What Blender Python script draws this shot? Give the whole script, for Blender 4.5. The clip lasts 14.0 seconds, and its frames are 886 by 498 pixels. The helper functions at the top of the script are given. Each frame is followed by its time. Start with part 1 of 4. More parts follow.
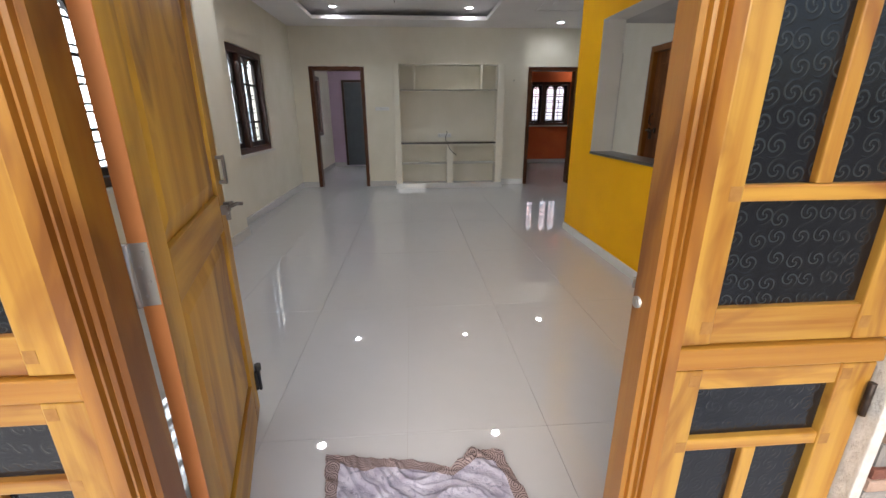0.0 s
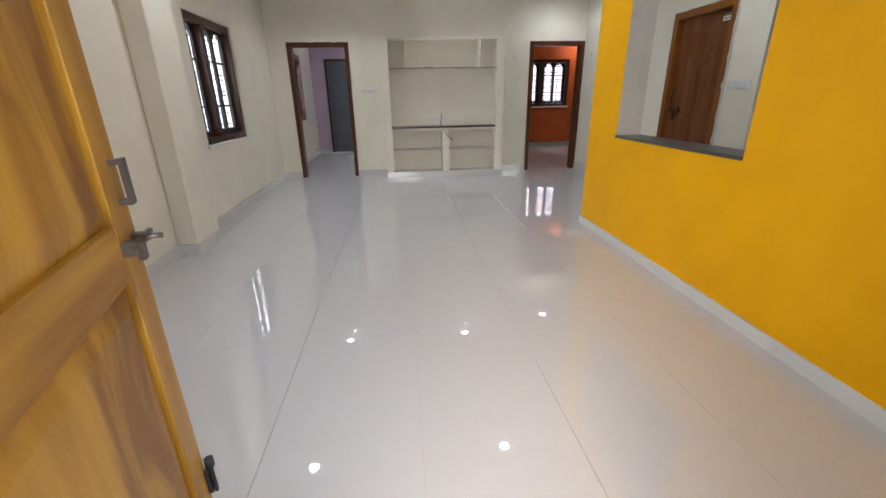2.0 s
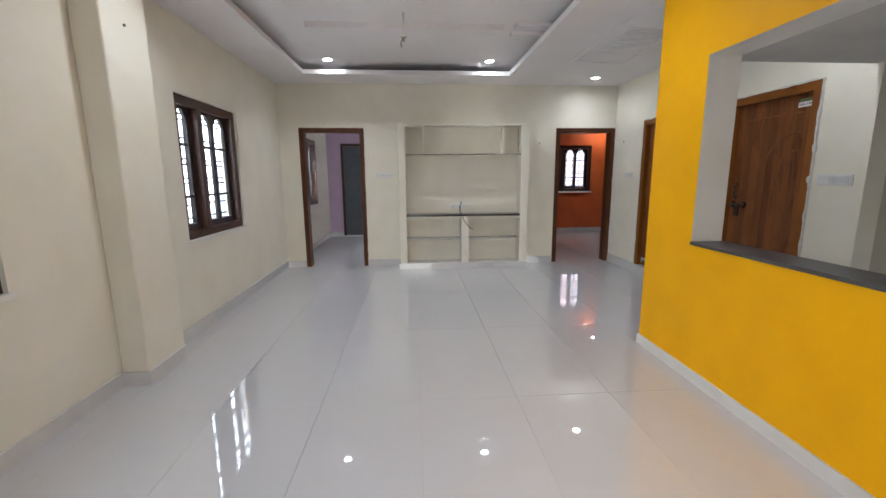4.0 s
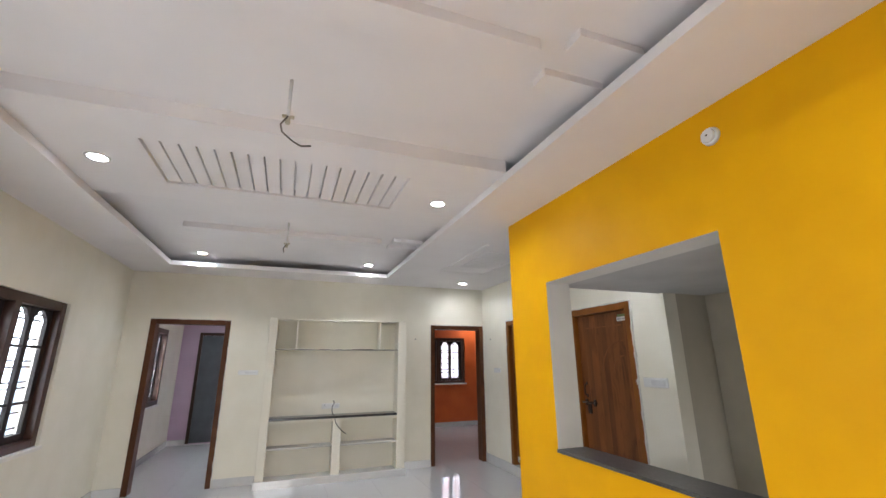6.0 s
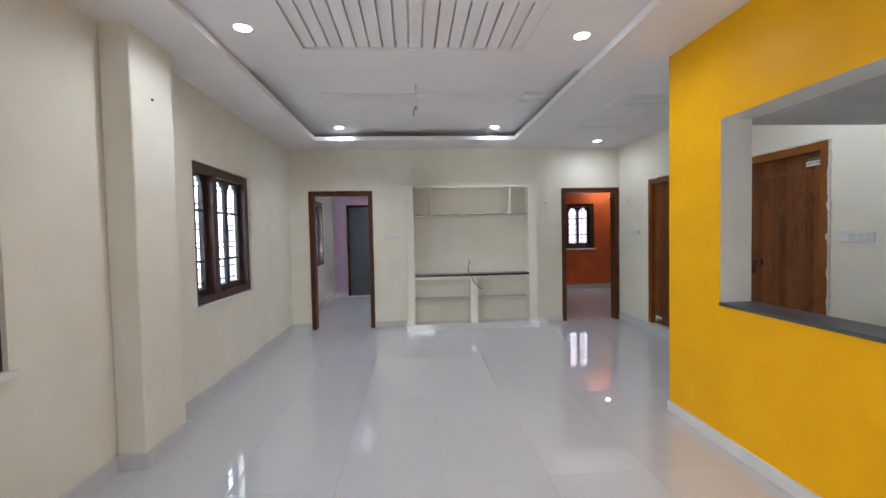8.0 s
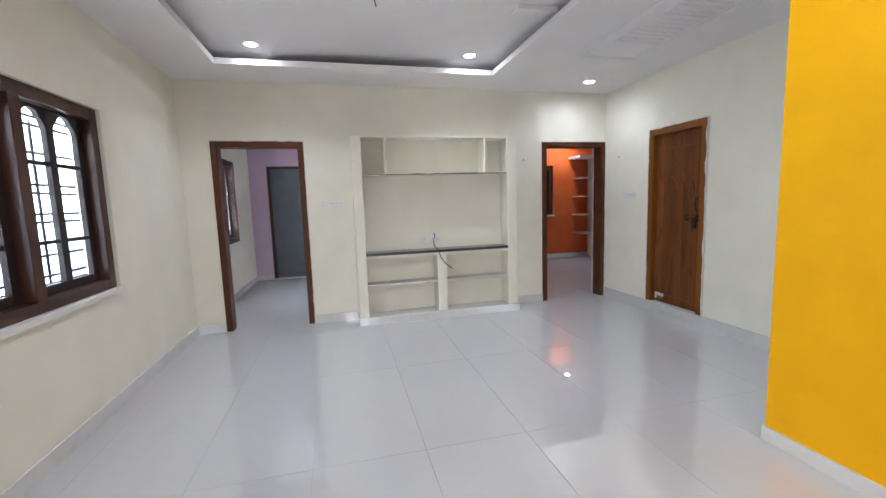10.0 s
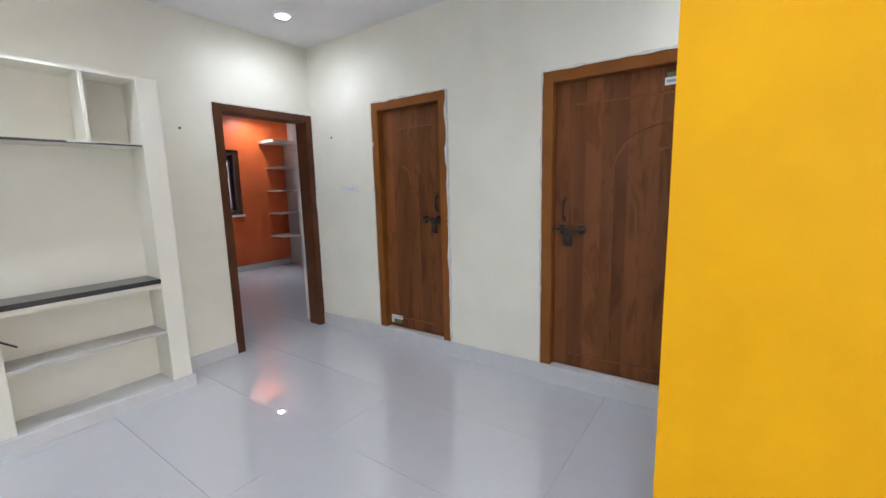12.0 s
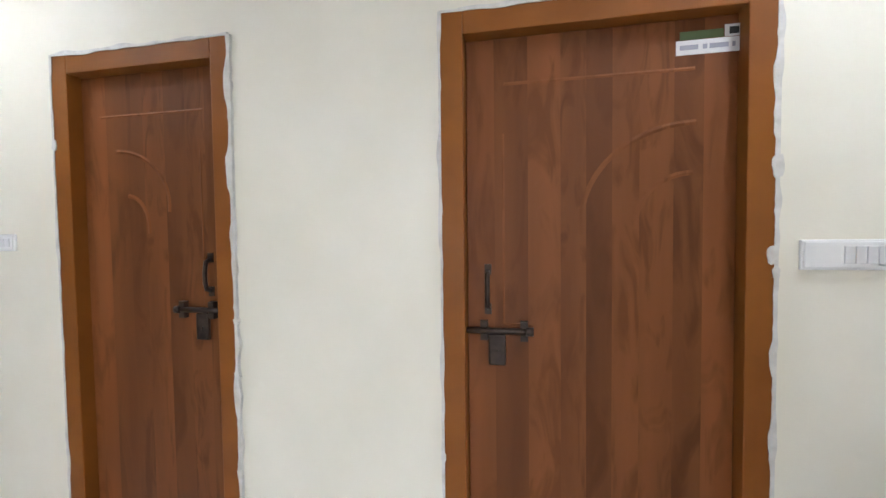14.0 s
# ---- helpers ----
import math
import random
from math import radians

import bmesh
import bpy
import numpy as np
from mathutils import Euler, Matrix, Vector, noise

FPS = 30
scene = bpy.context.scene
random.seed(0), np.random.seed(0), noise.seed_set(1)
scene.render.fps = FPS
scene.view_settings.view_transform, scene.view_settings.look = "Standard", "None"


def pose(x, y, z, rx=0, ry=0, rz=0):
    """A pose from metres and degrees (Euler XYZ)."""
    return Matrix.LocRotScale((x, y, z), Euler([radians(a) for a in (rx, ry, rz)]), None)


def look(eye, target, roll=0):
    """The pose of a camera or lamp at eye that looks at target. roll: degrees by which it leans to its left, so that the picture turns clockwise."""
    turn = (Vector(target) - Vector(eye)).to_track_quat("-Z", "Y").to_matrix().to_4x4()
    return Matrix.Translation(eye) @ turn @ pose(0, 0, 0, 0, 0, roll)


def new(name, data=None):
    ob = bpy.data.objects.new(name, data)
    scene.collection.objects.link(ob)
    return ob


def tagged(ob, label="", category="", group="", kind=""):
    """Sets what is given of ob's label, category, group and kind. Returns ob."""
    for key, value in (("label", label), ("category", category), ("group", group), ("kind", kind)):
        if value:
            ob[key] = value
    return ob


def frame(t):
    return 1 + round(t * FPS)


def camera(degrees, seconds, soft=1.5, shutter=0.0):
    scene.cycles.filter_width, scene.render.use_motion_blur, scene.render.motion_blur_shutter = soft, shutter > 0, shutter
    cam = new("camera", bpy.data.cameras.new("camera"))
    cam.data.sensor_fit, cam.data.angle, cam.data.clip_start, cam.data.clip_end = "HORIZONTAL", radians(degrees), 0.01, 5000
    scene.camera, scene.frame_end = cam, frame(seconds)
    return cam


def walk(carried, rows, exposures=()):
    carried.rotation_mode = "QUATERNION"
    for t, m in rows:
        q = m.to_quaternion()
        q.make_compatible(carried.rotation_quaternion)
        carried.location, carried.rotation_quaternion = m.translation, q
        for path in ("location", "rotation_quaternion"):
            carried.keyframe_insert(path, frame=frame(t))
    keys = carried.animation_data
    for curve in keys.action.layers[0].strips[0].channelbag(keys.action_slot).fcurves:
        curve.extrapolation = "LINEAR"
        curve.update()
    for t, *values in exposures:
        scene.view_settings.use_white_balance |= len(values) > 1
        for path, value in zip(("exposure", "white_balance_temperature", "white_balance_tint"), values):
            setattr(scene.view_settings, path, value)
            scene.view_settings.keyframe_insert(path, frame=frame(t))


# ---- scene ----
cam = camera(94.3, 14.0)
EXPOSURES = [(0.0, 0.4, 6450, 10), (1.0, 0.33, 6500, 10), (1.5, 0.75, 6450, 10), (2.0, 0.95, 6350, 10), (4.3, 1.02, 6200, 10), (5.0, 1.2, 6200, 10), (6.5, 1.22, 6300, 10),
             (7.5, 1.12, 6050, 10), (8.2, 1.02, 6000, 10), (10.5, 1.5, 5950, 10), (11.5, 1.54, 6000, 10), (12.5, 1.52, 5700, 10), (13.5, 1.9, 5950, 10), (14.0, 1.97, 6050, 10)]
PATH = [
    (0, (0.752, 0.657, 1.311), (0.89, 2.552, 0.689), -0.3),
    (0.5, (0.716, 0.66, 1.255), (0.884, 2.447, 0.372), 0.5),
    (1, (0.678, 0.717, 1.238), (0.839, 2.487, 0.322), -0.1),
    (1.5, (0.712, 0.975, 1.262), (0.838, 2.804, 0.464), -1.7),
    (2, (0.671, 1.274, 1.288), (0.856, 3.14, 0.593), -1.0),
    (2.2, (0.624, 1.413, 1.294), (0.852, 3.282, 0.619), -0.9),
    (4.3, (0.687, 2.183, 1.419), (0.818, 4.171, 1.244), -0.5),
    (4.5, (0.67, 2.182, 1.438), (0.806, 4.177, 1.404), -0.6),
    (5, (0.647, 2.162, 1.501), (0.84, 4.134, 1.774), -0.6),
    (5.5, (0.639, 2.136, 1.538), (0.901, 4.052, 2.048), -0.8),
    (6, (0.694, 2.114, 1.553), (1.37, 3.921, 2.079), -0.4),
    (6.5, (0.739, 2.069, 1.54), (1.699, 3.755, 2.027), -0.9),
    (7, (0.714, 2.077, 1.546), (1.439, 3.881, 2.015), -2.2),
    (7.5, (0.643, 2.14, 1.517), (0.935, 4.101, 1.773), -1.8),
    (8, (0.558, 2.253, 1.432), (0.7, 4.246, 1.361), -1.2),
    (8.2, (0.544, 2.317, 1.408), (0.667, 4.305, 1.23), -1.4),
    (10.3, (0.295, 3.946, 1.384), (0.968, 5.813, 1.131), -2.1),
    (10.5, (0.347, 4.144, 1.375), (1.264, 5.898, 1.09), -1.1),
    (11, (0.602, 4.485, 1.386), (1.98, 5.898, 1.064), -2.1),
    (11.5, (0.934, 4.79, 1.395), (2.465, 6.042, 1.102), -2.1),
    (12, (1.175, 5.174, 1.403), (2.784, 6.323, 1.105), -1.5),
    (12.5, (1.532, 5.389, 1.413), (3.31, 6.268, 1.151), -2.1),
    (13, (1.865, 5.612, 1.398), (3.79, 6.125, 1.176), -2.5),
    (13.5, (2.227, 5.799, 1.429), (4.165, 6.252, 1.238), -1.1),
    (14, (2.551, 5.988, 1.421), (4.509, 6.387, 1.346), -0.7),
]
walk(cam, [(t, look(eye, target, roll)) for t, eye, target, roll in PATH], EXPOSURES)

# ---- world, sun, large lights ----
SKY = 0.15
world = bpy.data.worlds.new("sky")
world.use_nodes = True
scene.world = world
wn = world.node_tree.nodes
sky = wn.new("ShaderNodeTexSky")
sky.sky_type = "NISHITA"
sky.sun_disc = False
sky.sun_elevation = radians(34)
sky.sun_rotation = radians(200)
sky.dust_density = 4.0
wn["Background"].inputs["Strength"].default_value = SKY
world.node_tree.links.new(sky.outputs["Color"], wn["Background"].inputs["Color"])

sun_data = bpy.data.lights.new("sun", "SUN")
sun_data.energy, sun_data.angle, sun_data.color = 1.2, radians(60), (0.95, 0.98, 1.0)
sun_ob = new("sun", sun_data)
sun_ob.matrix_world = look((0.5, -8, 7), (0.7, 1.3, 0.8))


def window_light(name, m, w, h, watts, color=(0.92, 0.96, 1.0)):
    d = bpy.data.lights.new(name, "AREA")
    d.shape, d.size, d.size_y, d.energy, d.color = "RECTANGLE", w, h, watts, color
    ob = new(name, d)
    ob.matrix_world = m
    return ob


# ---- materials ----
def mat(name, color, rough=0.5, metal=0.0, second=None, scale=6.0, detail=4.0, mix=0.5, bump=0.0, bump_scale=60.0,
        stretch=(1, 1, 1), coat=0.0, spec=0.5, per_piece=0.0, kind="noise", lo=0.35, hi=0.65, rough_var=0.08, coarse=True, blotch=None, ior=1.5):
    m = bpy.data.materials.new(name)
    m.use_nodes = True
    nt = m.node_tree
    n, l = nt.nodes, nt.links
    b = n["Principled BSDF"]
    b.inputs["Roughness"].default_value = rough
    b.inputs["Metallic"].default_value = metal
    b.inputs["IOR"].default_value = ior
    b.inputs["Specular IOR Level"].default_value = spec
    b.inputs["Coat Weight"].default_value = coat
    b.inputs["Coat Roughness"].default_value = 0.12
    tc = n.new("ShaderNodeTexCoord")
    mp = n.new("ShaderNodeMapping")
    mp.inputs["Scale"].default_value = stretch
    l.new(tc.outputs["Object"], mp.inputs["Vector"])
    if second is None:
        second = tuple(c * 0.9 for c in color)
    if kind == "wave":
        tex = n.new("ShaderNodeTexWave")
        tex.inputs["Scale"].default_value = scale
        tex.inputs["Distortion"].default_value = 6.0
        tex.inputs["Detail"].default_value = detail
        tex.inputs["Detail Scale"].default_value = 1.6
        fac = tex.outputs["Fac"]
    else:
        tex = n.new("ShaderNodeTexNoise")
        tex.inputs["Scale"].default_value = scale
        tex.inputs["Detail"].default_value = detail
        fac = tex.outputs["Fac"]
    l.new(mp.outputs["Vector"], tex.inputs["Vector"])
    ramp = n.new("ShaderNodeMapRange")
    ramp.inputs["From Min"].default_value = lo
    ramp.inputs["From Max"].default_value = hi
    l.new(fac, ramp.inputs["Value"])
    mx = n.new("ShaderNodeMix")
    mx.data_type = "RGBA"
    mx.inputs[6].default_value = (*color, 1)
    mx.inputs[7].default_value = (*second, 1)
    scl = n.new("ShaderNodeMath")
    scl.operation = "MULTIPLY"
    scl.inputs[1].default_value = mix * 2
    l.new(ramp.outputs["Result"], scl.inputs[0])
    l.new(scl.outputs[0], mx.inputs[0])
    out = mx.outputs[2]
    if blotch:
        dark, size, grow, cut = blotch
        bm_ = n.new("ShaderNodeMapping")
        bm_.inputs["Scale"].default_value = tuple(size * v for v in grow)
        l.new(tc.outputs["Object"], bm_.inputs["Vector"])
        bl = n.new("ShaderNodeTexNoise")
        bl.inputs["Scale"].default_value = 1.0
        bl.inputs["Detail"].default_value = 3.0
        bl.inputs["Distortion"].default_value = 1.2
        l.new(bm_.outputs["Vector"], bl.inputs["Vector"])
        br = n.new("ShaderNodeMapRange")
        br.inputs["From Min"].default_value = cut
        br.inputs["From Max"].default_value = cut + 0.16
        br.inputs["To Max"].default_value = 0.85
        l.new(bl.outputs["Fac"], br.inputs["Value"])
        bx = n.new("ShaderNodeMix")
        bx.data_type = "RGBA"
        bx.inputs[7].default_value = (*dark, 1)
        l.new(br.outputs["Result"], bx.inputs[0])
        l.new(out, bx.inputs[6])
        out = bx.outputs[2]
    if coarse:
        big = n.new("ShaderNodeTexNoise")
        big.inputs["Scale"].default_value = 0.9
        big.inputs["Detail"].default_value = 3.0
        l.new(tc.outputs["Object"], big.inputs["Vector"])
        mr = n.new("ShaderNodeMapRange")
        mr.inputs["To Min"].default_value = 0.92
        mr.inputs["To Max"].default_value = 1.06
        l.new(big.outputs["Fac"], mr.inputs["Value"])
        hs = n.new("ShaderNodeHueSaturation")
        l.new(mr.outputs["Result"], hs.inputs["Value"])
        l.new(out, hs.inputs["Color"])
        out = hs.outputs["Color"]
    if per_piece:
        oi = n.new("ShaderNodeObjectInfo")
        mr2 = n.new("ShaderNodeMapRange")
        mr2.inputs["To Min"].default_value = 1 - per_piece
        mr2.inputs["To Max"].default_value = 1 + per_piece
        l.new(oi.outputs["Random"], mr2.inputs["Value"])
        hs2 = n.new("ShaderNodeHueSaturation")
        l.new(mr2.outputs["Result"], hs2.inputs["Value"])
        l.new(out, hs2.inputs["Color"])
        out = hs2.outputs["Color"]
    l.new(out, b.inputs["Base Color"])
    if rough_var:
        rn = n.new("ShaderNodeTexNoise")
        rn.inputs["Scale"].default_value = 3.0
        rn.inputs["Detail"].default_value = 5.0
        l.new(tc.outputs["Object"], rn.inputs["Vector"])
        rr = n.new("ShaderNodeMapRange")
        rr.inputs["To Min"].default_value = max(0.01, rough - rough_var)
        rr.inputs["To Max"].default_value = rough + rough_var
        l.new(rn.outputs["Fac"], rr.inputs["Value"])
        l.new(rr.outputs["Result"], b.inputs["Roughness"])
    if bump:
        bn = n.new("ShaderNodeTexNoise")
        bn.inputs["Scale"].default_value = bump_scale
        bn.inputs["Detail"].default_value = 6.0
        l.new(mp.outputs["Vector"], bn.inputs["Vector"])
        bp = n.new("ShaderNodeBump")
        bp.inputs["Strength"].default_value = bump
        bp.inputs["Distance"].default_value = 0.01
        l.new(bn.outputs["Fac"], bp.inputs["Height"])
        l.new(bp.outputs["Normal"], b.inputs["Normal"])
    return m


def glow(name, color, strength):
    m = bpy.data.materials.new(name)
    m.use_nodes = True
    b = m.node_tree.nodes["Principled BSDF"]
    b.inputs["Base Color"].default_value = (*color, 1)
    b.inputs["Emission Color"].default_value = (*color, 1)
    b.inputs["Emission Strength"].default_value = strength
    return m


def swirl(nt, ax, ay, scale, randomness, rings, arms, reach=0.0):
    """A field of spiral curls over the plane of two object axes; gives a factor from 0 to 1."""
    n, l = nt.nodes, nt.links
    tc = n.new("ShaderNodeTexCoord")
    sp = n.new("ShaderNodeSeparateXYZ")
    l.new(tc.outputs["Object"], sp.inputs[0])
    cb = n.new("ShaderNodeCombineXYZ")
    l.new(sp.outputs[ax], cb.inputs[0])
    l.new(sp.outputs[ay], cb.inputs[1])
    vo = n.new("ShaderNodeTexVoronoi")
    vo.voronoi_dimensions = "2D"
    vo.inputs["Scale"].default_value = scale
    vo.inputs["Randomness"].default_value = randomness
    l.new(cb.outputs[0], vo.inputs["Vector"])
    sub = n.new("ShaderNodeVectorMath")
    sub.operation = "SUBTRACT"
    l.new(cb.outputs[0], sub.inputs[0])
    l.new(vo.outputs["Position"], sub.inputs[1])
    s2 = n.new("ShaderNodeSeparateXYZ")
    l.new(sub.outputs[0], s2.inputs[0])

    def op(kind, a, c):
        q = n.new("ShaderNodeMath")
        q.operation = kind
        for k, v in enumerate((a, c)):
            if isinstance(v, (int, float)):
                q.inputs[k].default_value = v
            elif v is not None:
                l.new(v, q.inputs[k])
        return q.outputs[0]

    turn = op("MULTIPLY", op("ARCTAN2", s2.outputs["Y"], s2.outputs["X"]), arms)
    wave = op("SINE", op("ADD", op("MULTIPLY", vo.outputs["Distance"], rings), turn), None)
    mr = n.new("ShaderNodeMapRange")
    mr.inputs["From Min"].default_value = 0.15
    mr.inputs["From Max"].default_value = 0.85
    l.new(wave, mr.inputs["Value"])
    if reach:
        fade = n.new("ShaderNodeMapRange")
        fade.inputs["From Min"].default_value = reach * 0.7
        fade.inputs["From Max"].default_value = reach
        fade.inputs["To Min"].default_value = 1.0
        fade.inputs["To Max"].default_value = 0.0
        l.new(vo.outputs["Distance"], fade.inputs["Value"])
        return op("MULTIPLY", mr.outputs["Result"], fade.outputs["Result"])
    return mr.outputs["Result"]


CREAM = mat("cream_paint", (0.81, 0.773, 0.668), 0.55, second=(0.77, 0.733, 0.622), scale=3, bump=0.06, bump_scale=45)
WHITE = mat("white_paint", (0.80, 0.78, 0.73), 0.55, second=(0.74, 0.72, 0.67), scale=3, bump=0.06, bump_scale=45)
CEIL = mat("ceiling_paint", (0.82, 0.79, 0.79), 0.6, second=(0.79, 0.76, 0.76), scale=2, bump=0.03, bump_scale=40)
YELLOW = mat("yellow_paint", (0.82, 0.415, 0.0), 0.45, spec=0.15, second=(0.78, 0.385, 0.0), scale=4, bump=0.06, bump_scale=45)
ORANGE = mat("orange_paint", (0.68, 0.13, 0.025), 0.45, second=(0.62, 0.11, 0.02), scale=3, bump=0.06, bump_scale=45)
LILAC = mat("lilac_paint", (0.62, 0.45, 0.60), 0.55, second=(0.58, 0.42, 0.56), scale=3, bump=0.05)
TILE = mat("vitrified_tile", (0.53, 0.53, 0.545), 0.008, ior=1.95, second=(0.515, 0.515, 0.527), scale=9, detail=6, mix=0.25, per_piece=0.012, rough_var=0.005, spec=0.9, coarse=False)
SKIRT = mat("skirting_tile", (0.64, 0.635, 0.63), 0.025, ior=1.65, spec=0.6, second=(0.61, 0.605, 0.60), scale=12, detail=6, rough_var=0.012)
GROUT = mat("grout", (0.36, 0.35, 0.34), 0.6)
GRANITE = mat("black_granite", (0.022, 0.021, 0.022), 0.16, second=(0.07, 0.07, 0.075), scale=160, detail=2, mix=0.35, coarse=False)
GREYSTONE = mat("grey_stone", (0.045, 0.044, 0.047), 0.32, second=(0.085, 0.083, 0.088), scale=90, detail=3, coarse=False)
TEAK = mat("varnished_teak", (0.46, 0.255, 0.042), 0.36, blotch=((0.20, 0.065, 0.008), 3.6, (2.4, 2.4, 0.9), 0.50), second=(0.29, 0.11, 0.013), scale=1.6, detail=10, mix=0.5, stretch=(20, 20, 1.1), bump=0.05, bump_scale=18, coat=0.2, lo=0.40, hi=0.72, per_piece=0.10)
JAMBRAIL = mat("dark_orange_teak_rail", (0.40, 0.192, 0.028), 0.34, second=(0.30, 0.105, 0.012), scale=1.6, detail=10, mix=0.5, stretch=(0.9, 20, 20), bump=0.06, bump_scale=18, coat=0.2, lo=0.38, hi=0.72)
TENON = mat("tenon_end_wood", (0.36, 0.185, 0.045), 0.45, second=(0.27, 0.12, 0.025), scale=40)
JAMBWOOD = mat("dark_orange_teak", (0.37, 0.168, 0.022), 0.34, blotch=((0.16, 0.05, 0.006), 2.6, (2.5, 2.5, 0.6), 0.49), second=(0.30, 0.105, 0.012), scale=1.6, detail=10, mix=0.5, stretch=(20, 20, 0.9), bump=0.06, bump_scale=18, coat=0.2, lo=0.38, hi=0.72, per_piece=0.06)
TEAK_H = mat("varnished_teak_rail", (0.45, 0.245, 0.040), 0.34, blotch=((0.20, 0.065, 0.008), 3.6, (0.9, 2.4, 2.4), 0.50), second=(0.30, 0.115, 0.014), scale=2.2, detail=9, mix=0.5, stretch=(1.0, 20, 20), bump=0.05, bump_scale=18, coat=0.35, lo=0.38, hi=0.66, per_piece=0.10)
LEAFWOOD = mat("dark_varnished_teak", (0.46, 0.25, 0.026), 0.42, blotch=((0.17, 0.065, 0.006), 2.6, (2.6, 2.6, 0.7), 0.52), spec=0.3, second=(0.27, 0.118, 0.009), scale=1.7, detail=8, mix=0.45, stretch=(7, 7, 0.6), bump=0.06, bump_scale=14, coat=0.08, lo=0.36, hi=0.66, per_piece=0.12)
EDGEWOOD = mat("orange_edge_wood", (0.66, 0.24, 0.07), 0.4, second=(0.55, 0.18, 0.05), scale=2, detail=7, stretch=(9, 9, 0.7), per_piece=0.04)
BROWN = mat("brown_enamel", (0.25, 0.085, 0.013), 0.4, spec=0.25, second=(0.195, 0.063, 0.010), scale=4, detail=5, bump=0.05, bump_scale=30)
LAMINATE = mat("walnut_laminate", (0.19, 0.072, 0.027), 0.33, blotch=((0.085, 0.028, 0.011), 4.0, (2.2, 2.2, 0.75), 0.50), second=(0.10, 0.038, 0.016), scale=1.6, detail=8, mix=0.5, stretch=(6, 7, 0.35), bump=0.02, bump_scale=20, lo=0.35, hi=0.68)
DARKFRAME = mat("dark_brown_enamel", (0.10, 0.034, 0.012), 0.38, spec=0.25, second=(0.07, 0.024, 0.009), scale=4, detail=5, bump=0.05, bump_scale=30)
WINWOOD = mat("dark_window_wood", (0.06, 0.020, 0.010), 0.35, second=(0.042, 0.014, 0.007), scale=3, detail=6, stretch=(5, 5, 0.6))
SASHWOOD = mat("near_black_sash_wood", (0.022, 0.012, 0.010), 0.4, second=(0.014, 0.008, 0.007), scale=3, detail=6, stretch=(5, 5, 0.6))
STEEL = mat("steel", (0.62, 0.61, 0.58), 0.42, metal=1.0, coarse=False)
DULLSTEEL = mat("dull_steel", (0.20, 0.18, 0.165), 0.3, metal=0.9, coarse=False)
BEIGE = mat("beige_wire", (0.55, 0.50, 0.38), 0.6, coarse=False)
GREYWIRE = mat("grey_wire", (0.16, 0.135, 0.115), 0.6, coarse=False)
BRONZE = mat("dark_bronze", (0.035, 0.026, 0.022), 0.38, metal=0.7, second=(0.07, 0.05, 0.04), scale=30, coarse=False)
IRON = mat("grill_iron", (0.03, 0.03, 0.035), 0.45, metal=0.5, coarse=False)
PLASTIC = mat("white_plastic", (0.84, 0.84, 0.83), 0.25, coarse=False)
ROCKER = mat("grey_white_plastic", (0.68, 0.68, 0.68), 0.3, coarse=False)
PAPER = mat("paper", (0.66, 0.65, 0.66), 0.7, coarse=False)
INK = mat("ink", (0.30, 0.30, 0.36), 0.7, coarse=False)
GREENPRINT = mat("green_print", (0.12, 0.17, 0.07), 0.6, coarse=False)
PLASTER = mat("rough_plaster", (0.70, 0.68, 0.64), 0.85, second=(0.58, 0.56, 0.52), scale=25, detail=8, bump=0.5, bump_scale=70)
GREYDOOR = mat("grey_door", (0.10, 0.115, 0.13), 0.45, second=(0.085, 0.10, 0.11))
CABLE = mat("black_cable", (0.02, 0.02, 0.02), 0.5, coarse=False)
DARKTILE = mat("dark_wall_tile", (0.030, 0.018, 0.016), 0.02, ior=1.4, spec=0.28, second=(0.022, 0.013, 0.012), scale=8, rough_var=0.008)
DULLWHITE = mat("dull_grey_plaster", (0.42, 0.42, 0.38), 0.7)
GREENWALL = mat("pale_green_paint", (0.33, 0.34, 0.25), 0.6)
LEDSKY = glow("lamp_diffuser", (0.93, 0.96, 1.0), 45.0)
OUTSIDE = glow("bright_outside", (0.72, 0.85, 1.0), 0.7)


# ---- mesh helpers ----
def box(bm, lo, hi, mi=0):
    x0, y0, z0 = lo
    x1, y1, z1 = hi
    v = [bm.verts.new(p) for p in ((x0, y0, z0), (x1, y0, z0), (x1, y1, z0), (x0, y1, z0), (x0, y0, z1), (x1, y0, z1), (x1, y1, z1), (x0, y1, z1))]
    fs = []
    for q in ((0, 3, 2, 1), (4, 5, 6, 7), (0, 1, 5, 4), (1, 2, 6, 5), (2, 3, 7, 6), (3, 0, 4, 7)):
        f = bm.faces.new([v[i] for i in q])
        f.material_index = mi
        fs.append(f)
    return v, fs


def bevel(bm, w, segs=2):
    bmesh.ops.bevel(bm, geom=bm.edges[:], offset=w, segments=segs, affect="EDGES", profile=0.6, clamp_overlap=True)


